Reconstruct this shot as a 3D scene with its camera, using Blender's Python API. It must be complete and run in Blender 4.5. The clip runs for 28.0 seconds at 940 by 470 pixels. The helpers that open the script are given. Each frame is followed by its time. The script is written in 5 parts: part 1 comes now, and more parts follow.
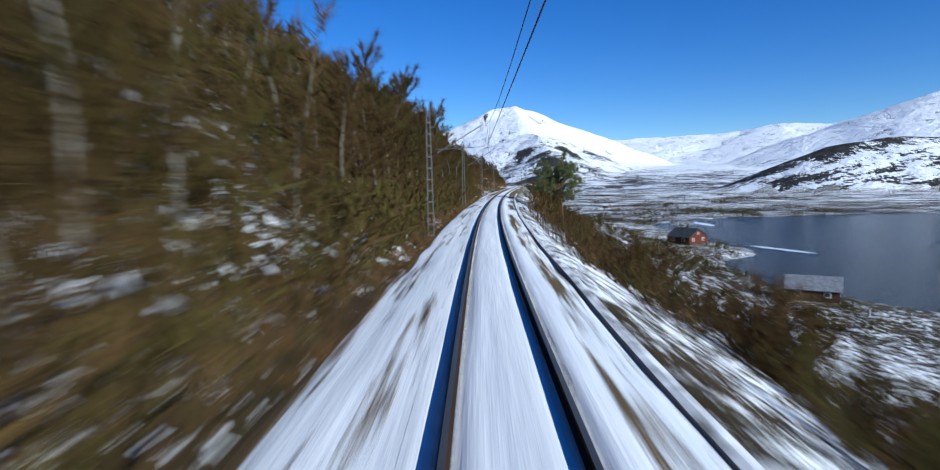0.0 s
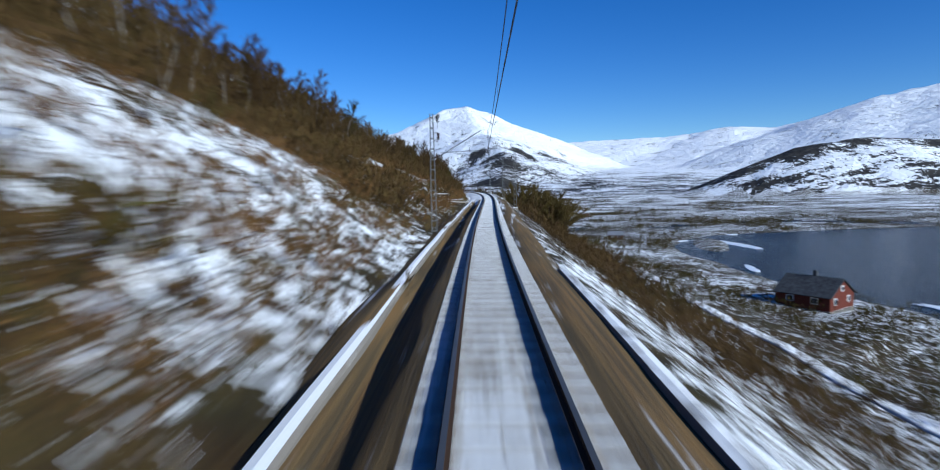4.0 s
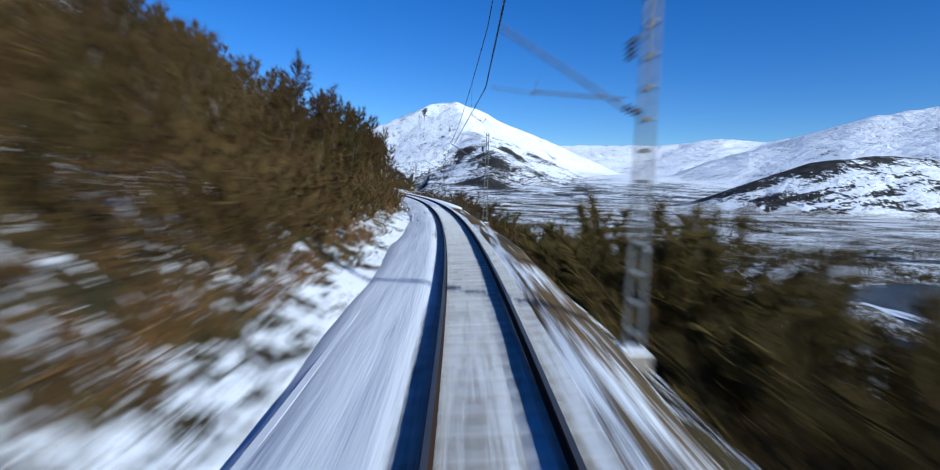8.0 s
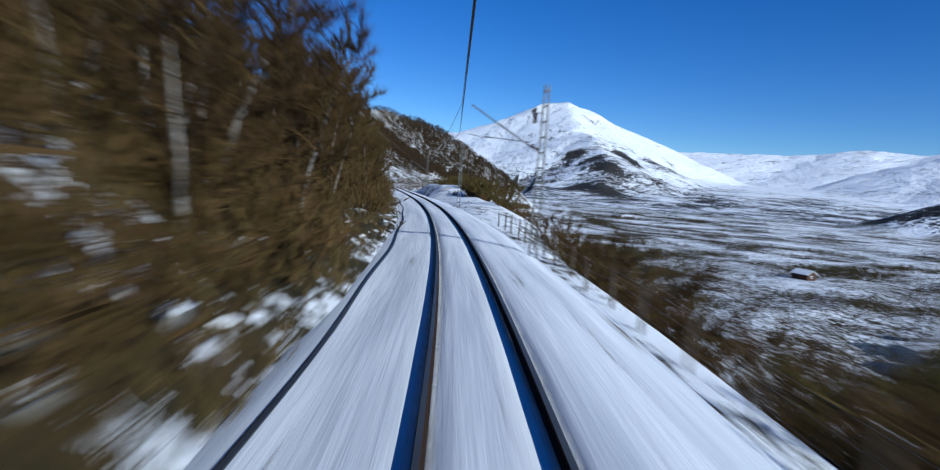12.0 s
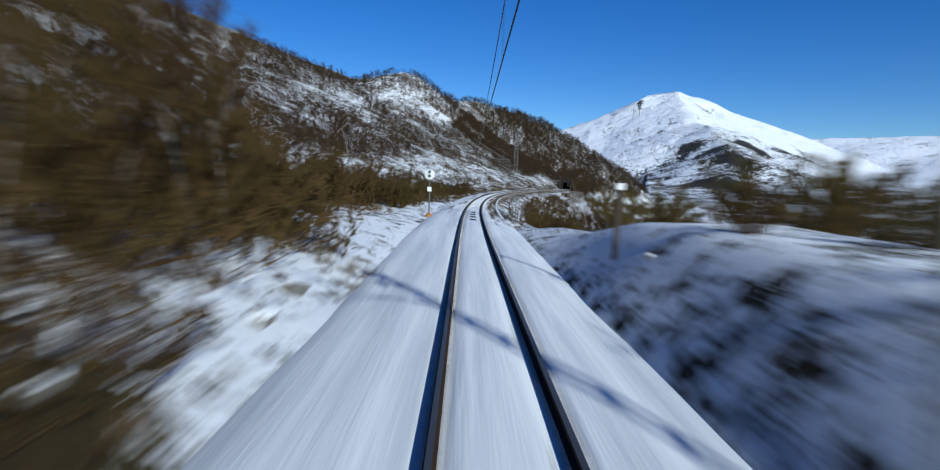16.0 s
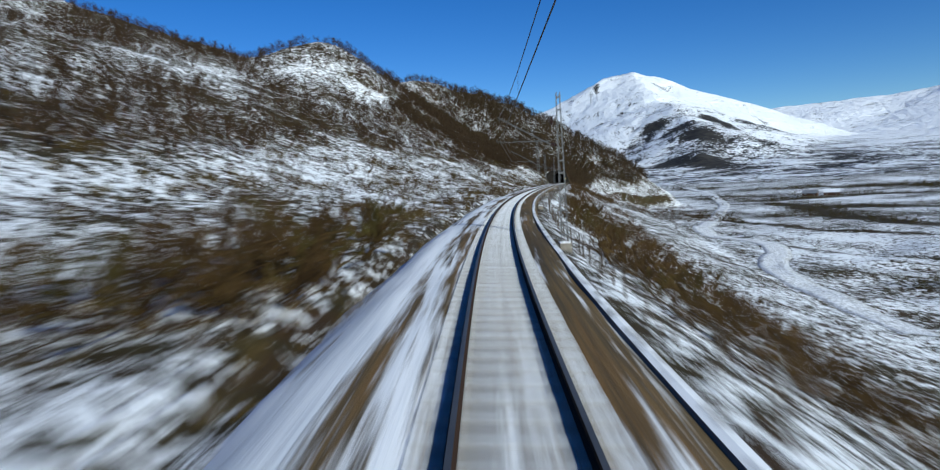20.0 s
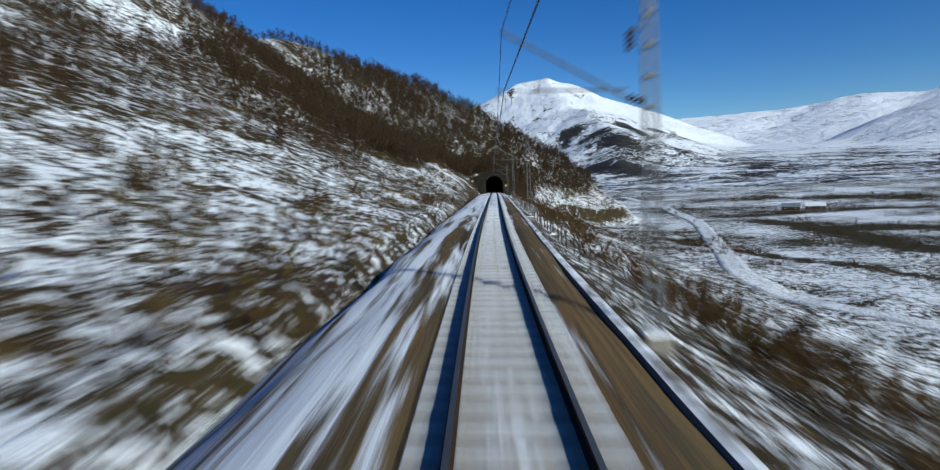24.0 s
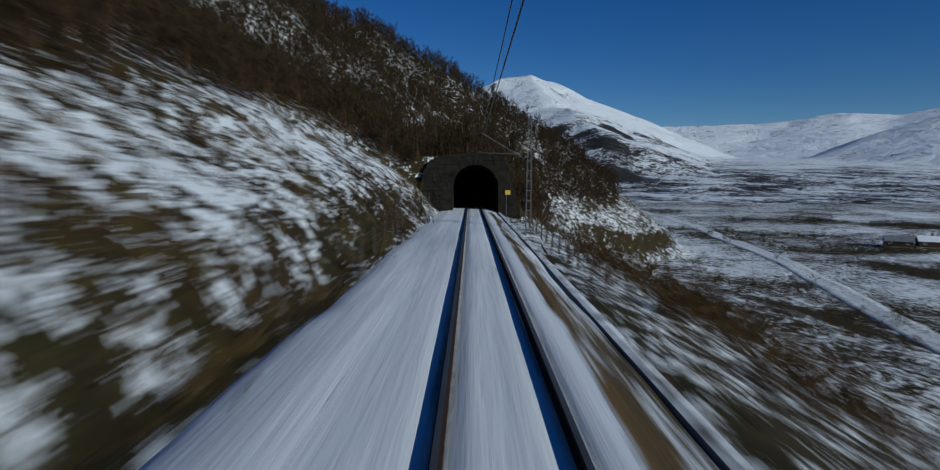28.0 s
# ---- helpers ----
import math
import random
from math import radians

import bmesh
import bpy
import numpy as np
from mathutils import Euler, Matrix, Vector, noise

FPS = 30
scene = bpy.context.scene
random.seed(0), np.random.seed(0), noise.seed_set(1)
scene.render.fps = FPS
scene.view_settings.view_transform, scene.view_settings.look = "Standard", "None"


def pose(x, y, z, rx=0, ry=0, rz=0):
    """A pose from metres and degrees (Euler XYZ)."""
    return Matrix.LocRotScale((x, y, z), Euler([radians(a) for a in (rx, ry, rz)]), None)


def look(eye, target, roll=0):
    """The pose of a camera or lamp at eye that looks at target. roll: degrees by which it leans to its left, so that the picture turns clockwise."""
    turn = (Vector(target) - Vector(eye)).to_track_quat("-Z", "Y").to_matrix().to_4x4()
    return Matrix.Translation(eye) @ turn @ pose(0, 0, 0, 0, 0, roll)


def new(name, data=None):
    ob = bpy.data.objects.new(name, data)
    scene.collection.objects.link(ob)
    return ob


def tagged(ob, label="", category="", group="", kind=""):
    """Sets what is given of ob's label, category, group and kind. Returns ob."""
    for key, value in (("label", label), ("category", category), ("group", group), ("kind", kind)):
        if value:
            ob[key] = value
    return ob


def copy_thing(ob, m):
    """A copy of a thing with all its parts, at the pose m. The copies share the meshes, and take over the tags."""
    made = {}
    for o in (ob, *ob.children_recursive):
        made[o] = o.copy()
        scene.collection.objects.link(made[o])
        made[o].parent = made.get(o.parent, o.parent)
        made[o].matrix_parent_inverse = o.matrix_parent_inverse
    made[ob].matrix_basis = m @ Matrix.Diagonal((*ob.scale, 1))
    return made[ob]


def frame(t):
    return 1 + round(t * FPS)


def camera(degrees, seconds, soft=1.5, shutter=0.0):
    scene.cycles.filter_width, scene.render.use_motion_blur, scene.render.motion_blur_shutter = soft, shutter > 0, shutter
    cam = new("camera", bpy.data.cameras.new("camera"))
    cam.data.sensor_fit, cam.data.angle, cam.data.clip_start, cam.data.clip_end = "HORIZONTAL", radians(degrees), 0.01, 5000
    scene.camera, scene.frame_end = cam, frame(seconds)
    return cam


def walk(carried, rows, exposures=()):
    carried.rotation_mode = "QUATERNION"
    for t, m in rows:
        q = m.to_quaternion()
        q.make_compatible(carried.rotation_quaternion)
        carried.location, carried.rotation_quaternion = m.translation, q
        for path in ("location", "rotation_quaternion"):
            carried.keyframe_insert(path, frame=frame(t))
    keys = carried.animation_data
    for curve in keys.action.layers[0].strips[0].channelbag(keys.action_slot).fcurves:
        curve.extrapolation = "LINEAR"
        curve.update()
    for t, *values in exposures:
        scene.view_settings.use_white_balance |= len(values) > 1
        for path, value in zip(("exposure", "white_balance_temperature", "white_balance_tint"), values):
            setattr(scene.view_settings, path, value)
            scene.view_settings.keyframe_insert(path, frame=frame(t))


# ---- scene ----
# ---- the railway line: the camera rides on it ----
SPEED, LENS = 24.41, 79.39
HEADING = [5.84, 4.74, 3.60, 2.42, 1.20, -0.05, -1.20, -2.29, -3.27, -3.98, -3.93, -2.75, -0.46, 2.44, 5.41, 8.27, 11.05, 13.82, 16.19, 17.44, 17.40, 16.39, 14.52, 12.31, 10.06, 7.85, 5.68, 3.72, 2.42, 1.98, 2.01, 2.00, 2.03, 2.03, 2.01, 2.01]
CANTS = [0.90, 0.91, 0.91, 0.92, 0.96, 1.01, 1.00, 0.88, 0.48, -0.39, -1.49, -2.77, -3.95, -4.47, -4.67, -4.90, -5.31, -5.14, -3.51, -1.30, 0.56, 2.34, 3.51, 3.61, 3.74, 3.84, 3.72, 3.20, 1.56, 0.27, 0.12, 0.07, 0.02, -0.00, -0.00, -0.00]
GRADES = [0.66, 0.85, 1.10, 0.81, 0.20, -0.14, -0.12, -0.17, -0.87, -1.54]
EYE_UP, EYE_ASIDE, EYE_PITCH, OVERHANG, EYE_YAW, EYE_ROLL = 2.716, -0.386, -5.511, 3.172, 0.019, 0.328
SKY_STRENGTH, SKY_SAT, SKY_HUE, SUN_POWER = 0.096, 1.28, 0.515, 5.0
EXPOSURES = [(0, 0.38, 5600, 2), (2, 0.28, 5500, 2), (5, 0.26, 5450, 2), (8, 0.28, 5450, 2), (12, 0.12, 5450, 2), (17, 0.05, 5700, -1), (22, 0.14, 5900, -2), (26, -0.16, 5900, -2), (27, -0.14, 5850, -2), (28, -0.9, 5750, -2)]
SECONDS = np.arange(-3, 33, 1.0)      # knots of HEADING (degrees left of +y) and CANTS (degrees, + leans right)
GRADE_SECONDS = np.arange(-4, 36, 4.0)  # knots of GRADES (per cent)
BOGIES = 12.0
SWAY = ([0, 17, 21, 24, 30], [0, 0, -.3, -.8, -.8])   # seconds, degrees: the body leans on its springs


def glide(x, xs, ys):
    """A smooth curve through the knots xs, ys."""
    x, xs, ys = np.asarray(x, float), np.asarray(xs, float), np.asarray(ys, float)
    d = np.diff(ys) / np.diff(xs)
    m = np.concatenate([[0], (d[1:] + d[:-1]) / 2, [0]])
    i = np.clip(np.searchsorted(xs, x) - 1, 0, len(xs) - 2)
    h = xs[i + 1] - xs[i]
    u = np.clip((x - xs[i]) / h, 0, 1)
    return ((2 * u**3 - 3 * u**2 + 1) * ys[i] + (u**3 - 2 * u**2 + u) * h * m[i]
            + (3 * u**2 - 2 * u**3) * ys[i + 1] + (u**3 - u**2) * h * m[i + 1])


LINE_S = np.arange(-100, 860, 1.0)
LINE_TH = np.radians(glide(LINE_S / SPEED, SECONDS, HEADING))
LINE_C = np.radians(glide(LINE_S / SPEED, SECONDS, CANTS))
LINE_G = glide(LINE_S / SPEED, GRADE_SECONDS, GRADES) / 100


def run(v):
    a = np.concatenate([[0], np.cumsum((v[1:] + v[:-1]) / 2)])
    return a - np.interp(0, LINE_S, a)


LINE_X, LINE_Y, LINE_Z = run(-np.sin(LINE_TH)), run(np.cos(LINE_TH)), run(LINE_G)


def along(values, s):
    return np.interp(s, LINE_S, values)


def on_track(s, d=0.0, z=0.0):
    """Points d to the right of the centre line and z above the rails, on the canted track."""
    s = np.asarray(s, float)
    th, c = along(LINE_TH, s), along(LINE_C, s)
    dd, zz = d * np.cos(c) + z * np.sin(c), z * np.cos(c) - d * np.sin(c)
    return np.stack([along(LINE_X, s) + dd * np.cos(th), along(LINE_Y, s) + dd * np.sin(th), along(LINE_Z, s) + zz], -1)


def beside(s, d, z=0.0):
    """A level place d to the right of the line, z above the rails' level."""
    th = along(LINE_TH, s)
    return Vector((along(LINE_X, s) + d * math.cos(th), along(LINE_Y, s) + d * math.sin(th), along(LINE_Z, s) + z))


def ride(t):
    front, sway = SPEED * t - OVERHANG, float(glide(t, *SWAY))
    a, b = Vector(on_track(front - BOGIES)), Vector(on_track(front))
    e = (b - a).normalized()
    yaw, climb = math.atan2(-e.x, e.y), math.asin(e.z)
    lean = (along(LINE_C, front) + along(LINE_C, front - BOGIES)) / 2
    body = Matrix.Rotation(yaw, 4, "Z") @ Matrix.Rotation(climb, 4, "X") @ Matrix.Rotation(lean, 4, "Y")
    place = b + OVERHANG * e + body.to_3x3() @ Vector((EYE_ASIDE + .04 * sway, 0, EYE_UP))
    mount = pose(0, 0, 0, 0, 0, EYE_YAW) @ pose(0, 0, 0, EYE_PITCH) @ pose(0, 0, 0, 0, EYE_ROLL + sway) @ pose(0, 0, 0, 90)
    return Matrix.Translation(place) @ body @ mount


cam = camera(LENS, 28.0, soft=1.1, shutter=1.0)
walk(cam, [(t, ride(t)) for t in np.arange(0, 28.01, 0.25)], EXPOSURES)

# ---- light: low clear morning sun from behind on the right ----
SUN_AZ, SUN_EL = radians(137), radians(23.5)   # azimuth from +y towards +x
world = bpy.data.worlds.new("world")
scene.world = world
world.use_nodes = True
wt = world.node_tree
sky = wt.nodes.new("ShaderNodeTexSky")
sky.sky_type, sky.sun_disc, sky.sun_elevation, sky.sun_rotation = "NISHITA", False, SUN_EL, SUN_AZ
sky.altitude, sky.air_density, sky.dust_density, sky.ozone_density = 1500, 1.0, 0.0, 3.6
rich = wt.nodes.new("ShaderNodeHueSaturation")
rich.inputs["Hue"].default_value = SKY_HUE
rich.inputs["Saturation"].default_value = SKY_SAT
wt.links.new(sky.outputs[0], rich.inputs["Color"])
wt.links.new(rich.outputs[0], wt.nodes["Background"].inputs[0])
wt.nodes["Background"].inputs[1].default_value = SKY_STRENGTH
sun = new("sun", bpy.data.lights.new("sun", "SUN"))
sun.data.energy, sun.data.angle, sun.data.color = SUN_POWER, radians(0.5), (1, 0.94, 0.86)
SUN_WAY = Vector((-math.sin(SUN_AZ) * math.cos(SUN_EL), -math.cos(SUN_AZ) * math.cos(SUN_EL), -math.sin(SUN_EL)))
sun.matrix_world = look((0, 0, 0), SUN_WAY)


# ---- noise on numpy arrays ----
def hashed(ix, iy, seed):
    h = (ix.astype(np.int64) * 374761393 + iy.astype(np.int64) * 668265263 + seed * 982451653) & 0xFFFFFFFF
    h = ((h ^ (h >> 13)) * 1274126177) & 0xFFFFFFFF
    return ((h ^ (h >> 16)) & 0xFFFFFF) / float(0xFFFFFF)


def smooth_noise(x, y, seed):
    ix, iy = np.floor(x), np.floor(y)
    u, v = x - ix, y - iy
    u, v = u * u * (3 - 2 * u), v * v * (3 - 2 * v)
    a, b = hashed(ix, iy, seed), hashed(ix + 1, iy, seed)
    c, d = hashed(ix, iy + 1, seed), hashed(ix + 1, iy + 1, seed)
    return a + (b - a) * u + (c - a) * v + (a - b - c + d) * u * v


def fbm(x, y, size, octaves=4, seed=1, gain=0.5):
    """Layered noise from -1 to 1."""
    x, y = np.asarray(x, float) / size, np.asarray(y, float) / size
    total, amp, norm = 0.0, 1.0, 0.0
    for k in range(octaves):
        total = total + amp * (smooth_noise(x * 1.0 + 17.3 * k, y * 1.0 - 9.1 * k, seed + k) * 2 - 1)
        norm += amp
        amp *= gain
        x, y = x * 2.03, y * 2.03
    return total / norm


def step(x, a, b):
    u = np.clip((x - a) / (b - a), 0, 1)
    return u * u * (3 - 2 * u)


# ---- the lie of the land ----
LAKE_Z = -20.6
PORTAL_S = 742.0
PORTAL_Y = float(along(LINE_Y, PORTAL_S))
PORTAL_X = float(along(LINE_X, PORTAL_S))
LEFT_D = [2.4, 3.5, 5, 8, 14, 25, 60, 120, 260, 600, 1500]
LEFT_FORMS = [  # by distance along y: heights over the rails at LEFT_D
    (-60, [-.45, -.4, .2, 2.2, 7, 15, 40, 78, 130, 200, 260]),
    (110, [-.45, -.4, .3, 2.6, 7, 14, 38, 74, 125, 200, 260]),
    (150, [-.6, -.5, .2, 2.2, 5.5, 11, 32, 66, 120, 200, 260]),
    (195, [-.5, -.3, .3, 2.4, 5.5, 11, 30, 62, 120, 200, 260]),
    (280, [-.4, -.2, .5, 2.8, 6.5, 13, 33, 64, 120, 200, 260]),
    (385, [-.4, -.2, .5, 2.2, 5, 11, 30, 62, 115, 190, 250]),
    (415, [-.4, -.35, .1, .7, 2, 5.5, 22, 52, 105, 180, 250]),
    (470, [-.4, -.4, -.2, .1, .8, 3.5, 18, 46, 95, 170, 240]),
    (560, [-.6, -.7, -.6, -.2, .8, 4, 19, 46, 90, 150, 230]),
    (660, [-.6, -.7, -.3, 1, 3.6, 9, 26, 52, 84, 130, 220]),
    (725, [-.5, -.4, 1.4, 4.0, 7.8, 14, 32, 56, 82, 120, 210]),
    (760, [5.3, 5.4, 5.5, 4.6, 8.0, 14.1, 32, 56, 82, 120, 210]),
    (900, [20, 20, 22, 24, 28, 34, 50, 56, 80, 120, 200]),
    (1200, [-10, -10, -10, -10, -9, -8, 0, 20, 60, 120, 200])]
RIGHT_D = [2.4, 3.2, 5, 8, 14, 25, 45, 70, 130]
RIGHT_FORMS = [
    (-60, [-.45, -.6, -1.8, -3.6, -7, -12.5, -18.5, -20, -20]),
    (140, [-.5, -.8, -2, -4.2, -8, -13.5, -18.5, -20, -20]),
    (250, [-.6, -1, -2.4, -4.6, -8.5, -14, -19, -20, -20]),
    (275, [-.5, -.6, -1.2, -3.4, -8, -14, -19, -20, -20]),
    (322, [-.4, -.45, -.6, -2.2, -7, -13.5, -18.5, -20.5, -21]),
    (360, [-.4, -.3, .3, .6, -1.8, -10, -17.5, -20.5, -21]),
    (374, [-.4, -.2, .4, .9, -1.2, -9.5, -17.5, -20.5, -21]),
    (385, [-.42, .2, 1.8, 2.2, .3, -8.5, -17, -20.5, -21]),
    (403, [-.42, .25, 1.9, 2.1, .2, -8.5, -17, -20.5, -21]),
    (417, [-.45, -.2, .5, .3, -2, -10, -17.5, -20.5, -21]),
    (436, [-.45, -.6, -1.0, -1.8, -4.5, -11, -17.5, -20.5, -21]),
    (470, [-.5, -.8, -1.8, -3.6, -7.2, -13, -18.5, -21, -21]),
    (640, [-.5, -.8, -1.8, -3.4, -6.6, -12, -18.5, -20.5, -20.5]),
    (728, [-.5, -.6, -1, -2.2, -5.6, -11, -18.5, -20.5, -20.5]),
    (760, [5.2, 3.9, -.3, -2, -5.5, -11, -18.5, -20.5, -20.5]),
    (880, [17, 16, 14, 11, 4, -7, -18, -20, -20]),
    (1200, [-12, -12, -12, -13, -14, -16, -18, -19, -19])]
# crests far off: (x, y, z) along each, and how steeply it falls off
CRESTS = [
    ([(-1500, 3300, 160), (-700, 3100, 210), (-304, 2993, 243), (-149, 2993, 330), (-25, 2993, 388), (82, 2993, 408), (130, 2990, 388), (205, 2985, 368), (275, 2990, 318), (350, 3000, 256), (460, 3020, 198), (571, 3060, 130)], 0.62),
    ([(82, 2993, 400), (150, 2500, 215), (190, 1973, 98), (135, 1630, 12)], 0.36),
    ([(350, 3000, 250), (320, 2600, 165), (250, 2150, 104)], 0.4),
    ([(600, 4680, 300), (840, 4620, 330), (1258, 4529, 348), (1664, 4396, 352), (1850, 4320, 362), (1960, 4270, 388), (2030, 4241, 398), (2318, 4089, 378), (2450, 4000, 405), (2560, 3941, 430), (2790, 3782, 470), (3300, 3400, 520)], 0.3),
    ([(1650, 2550, 235), (1950, 2620, 370), (2350, 2500, 445), (3200, 2300, 460)], 0.34),
    ([(445, 1050, -17), (530, 1052, 34), (600, 1055, 58), (700, 1060, 70), (850, 1060, 64), (1300, 1150, 110), (2200, 1300, 200)], 0.42),
    ([(-420, 600, 150), (-260, 690, 88), (-205, 722, 67), (-168, 719, 65)], 0.55),
    ([(-1500, 500, 300), (-900, 900, 260), (-520, 660, 185)], 0.52),
    ([(-168, 719, 65), (-156, 790, 62), (-150, 825, 66), (-130, 872, 61), (-112, 874, 55), (-90, 876, 44), (-70, 878, 31.5), (-58, 878, 23.5), (-40, 878, 8), (-24, 878, -5), (-10, 878, -15), (2, 878, -22)], 0.85)]


def crest_height(x, y, pts, fall):
    best = np.full(np.shape(x), -1e9)
    for (ax, ay, az), (bx, by, bz) in zip(pts, pts[1:]):
        ex, ey = bx - ax, by - ay
        u = np.clip(((x - ax) * ex + (y - ay) * ey) / (ex * ex + ey * ey), 0, 1)
        r = np.hypot(x - ax - u * ex, y - ay - u * ey)
        best = np.maximum(best, az + u * (bz - az) - fall * (np.sqrt(r * r + 80) - 9))
    return best


def shore_x(y):
    """The lake lies to the right of this line, up to y = 374."""
    return np.interp(y, [-400, 99, 111, 120, 150, 163, 171, 180, 195, 212, 231, 290, 312, 330, 346, 354, 362, 370, 374], [75, 75, 68, 61, 60, 64, 73, 81, 84, 81, 77, 79, 86, 96, 116, 145, 200, 330, 900])


def bank(y, d, forms, ds):
    ys = np.array([f[0] for f in forms], float)
    table = np.array([f[1] for f in forms], float)
    i = np.clip(np.searchsorted(ys, y) - 1, 0, len(ys) - 2)
    u = np.clip((y - ys[i]) / (ys[i + 1] - ys[i]), 0, 1)
    u = u * u * (3 - 2 * u)
    u = np.where(ys[i + 1] == 760, (y > PORTAL_Y + 0.3) * 1.0, u)   # the cut face behind the tunnel portal
    j = np.clip(np.searchsorted(ds, d) - 1, 0, len(ds) - 2)
    dd = np.asarray(ds, float)
    v = np.clip((d - dd[j]) / (dd[j + 1] - dd[j]), 0, 1)
    low = table[i, j] * (1 - v) + table[i, j + 1] * v
    high = table[i + 1, j] * (1 - v) + table[i + 1, j + 1] * v
    return low * (1 - u) + high * u


def line_at(y):
    s = np.interp(y, LINE_Y, LINE_S)
    return s, along(LINE_X, s), along(LINE_Z, s), along(LINE_C, s), np.cos(along(LINE_TH, s))


def ground_z(x, y):
    x, y = np.asarray(x, float), np.asarray(y, float)
    s, lx, lz, lc, co = line_at(y)
    d = (x - lx) * co
    near = np.where(d > 0, bank(y, np.abs(d), RIGHT_FORMS, RIGHT_D), bank(y, np.abs(d), LEFT_FORMS, LEFT_D))
    h = near + lz * np.exp(-np.abs(d) / 60) - d * np.tan(lc) * np.exp(-(d / 5.0) ** 2) * (y < PORTAL_Y)
    wide = step(np.abs(d), 3.0, 14)
    h = h + wide * (0.35 * fbm(x, y, 5, 3, 11) + 0.9 * fbm(x, y, 19, 3, 12) * step(np.abs(d), 8, 40))
    h = h + step(np.abs(d), 30, 120) * (d < 0) * 5 * fbm(x, y, 60, 4, 13)
    h = h + step(np.abs(d), 60, 140) * (d > 0) * 1.3 * fbm(x, y, 45, 4, 14)
    # the valley floor rises to the mountains
    rise = np.interp(y, [900, 1400, 1700, 2500, 4500], [0, 6, 26, 80, 160])
    h = np.where(d > 0, h + rise * step(d, 20, 60), h + rise)
    rough = fbm(x, y, 260, 6, 21) + 0.5 * (0.5 - np.abs(fbm(x, y, 170, 5, 22)))
    for k, (pts, fall) in enumerate(CRESTS):
        c = crest_height(x, y, pts, fall)
        knobs = 3.0 * fbm(x, y, 30, 4, 31) if k in (6, 8) else (7 if k == 5 else 14 if k == 3 else 24) * rough
        if k in (6, 8):
            c = c - 28 * (1 - step(np.abs(d), 10, 95)) * (1 - step(y, 765, 835))
        c = c + knobs * step(np.abs(c + 18), 2, 40)
        h = np.maximum(h, c) + 4 * np.exp(-np.abs(h - c) / 6) * (np.abs(d) > 12) * (c > -15)
    # the lake's bed
    into = np.minimum((x - shore_x(y)) + 3 * fbm(x, y, 14, 3, 41), (374 - y) * 1.2 + 5 * fbm(x, y, 30, 3, 42))
    h = np.where((into > -14) & (y < 410), np.minimum(h, LAKE_Z + np.clip(-into * 0.12, -3, 60)), h)
    h = np.where((y > 300) & (y < 900) & (d > 30), np.maximum(h, LAKE_Z + np.clip((-into - 2) * .05, -3, .3) + .3 * fbm(x, y, 40, 3, 43) * (into < -6)), h)
    # an islet with scrub in the bay
    out = np.hypot((x - 99 - .3 * (y - 312)) / 6.5, (y - 312) / 25) + .25 * fbm(x, y, 9, 3, 44)
    h = np.where(out < 1.4, np.maximum(h, LAKE_Z + 1.5 * (1 - out)), h)
    # hummocky flats between the lake and the hills
    h = h + step(d, 40, 70) * step(y, 352, 400) * (1 - step(y, 640, 760)) * (1.3 * fbm(x, y, 22, 3, 45) + .6 * fbm(x, y, 10, 3, 46) * (1 - step(d, 100, 160)))
    # the ditch under the slope on the left
    h = h - 1.0 * np.exp(-((-d - np.interp(s, [560, 630], [4.6, 5.2]) - .3 * fbm(s, s * 0, 9, 2, 47)) / .8) ** 2) * step(y, 470, 505) * (1 - step(y, 700, 725))
    # a bed for the track
    h = h + 0.14 * fbm(s * .5, d, 1.5, 3, 54) * np.exp(-((np.abs(d) - 3.4) / 1.2) ** 2) * (y < PORTAL_Y)
    under = np.exp(-(np.abs(d) / 2.6) ** 6) * (y < PORTAL_Y)
    return h - under * 0.5


#        s: snow on the left shoulder, between the rails, on the right shoulder
BED_SNOW = [(-60, .72, .95, .6), (40, .7, .95, .55), (96, .6, .9, .45), (106, .24, .42, .15), (120, .2, .42, .2), (165, .2, .45, .4), (185, .6, .5, .3),
            (200, .95, .58, .5), (225, .95, .48, .35), (250, .85, .55, .35), (265, .95, .95, .8), (420, 1, 1, .95), (440, .75, .85, .45),
            (480, .62, .44, .35), (560, .52, .4, .2), (610, .36, .42, .22), (636, .5, .6, .25), (656, .85, .8, .25), (690, .95, .95, .45), (760, .9, .95, .6)]


def bed_snow(s, d):
    t = np.array(BED_SNOW)
    l, c, r = (np.interp(s, t[:, 0], t[:, k]) for k in (1, 2, 3))
    a = step(d, -1.35, -0.95)
    b = step(d, 1.15, 1.6)
    l = l * (1 - .9 * step(-d, 2.75, 3.2) * (s < 96))     # a bare rusty strip along the first stretch
    l = l + (.25 * step(-d, 2.15, 2.7) * (s > 440) * (s < 700)) * (l < .7)     # snow lies again outside the bare strip
    near_rail = 1 - .7 * np.exp(-((np.abs(d) - .77) / .14) ** 2)     # less snow colour along the rails, painting their shadow strips darker
    return ((l * (1 - a) + c * a) * (1 - b) + r * b) * near_rail


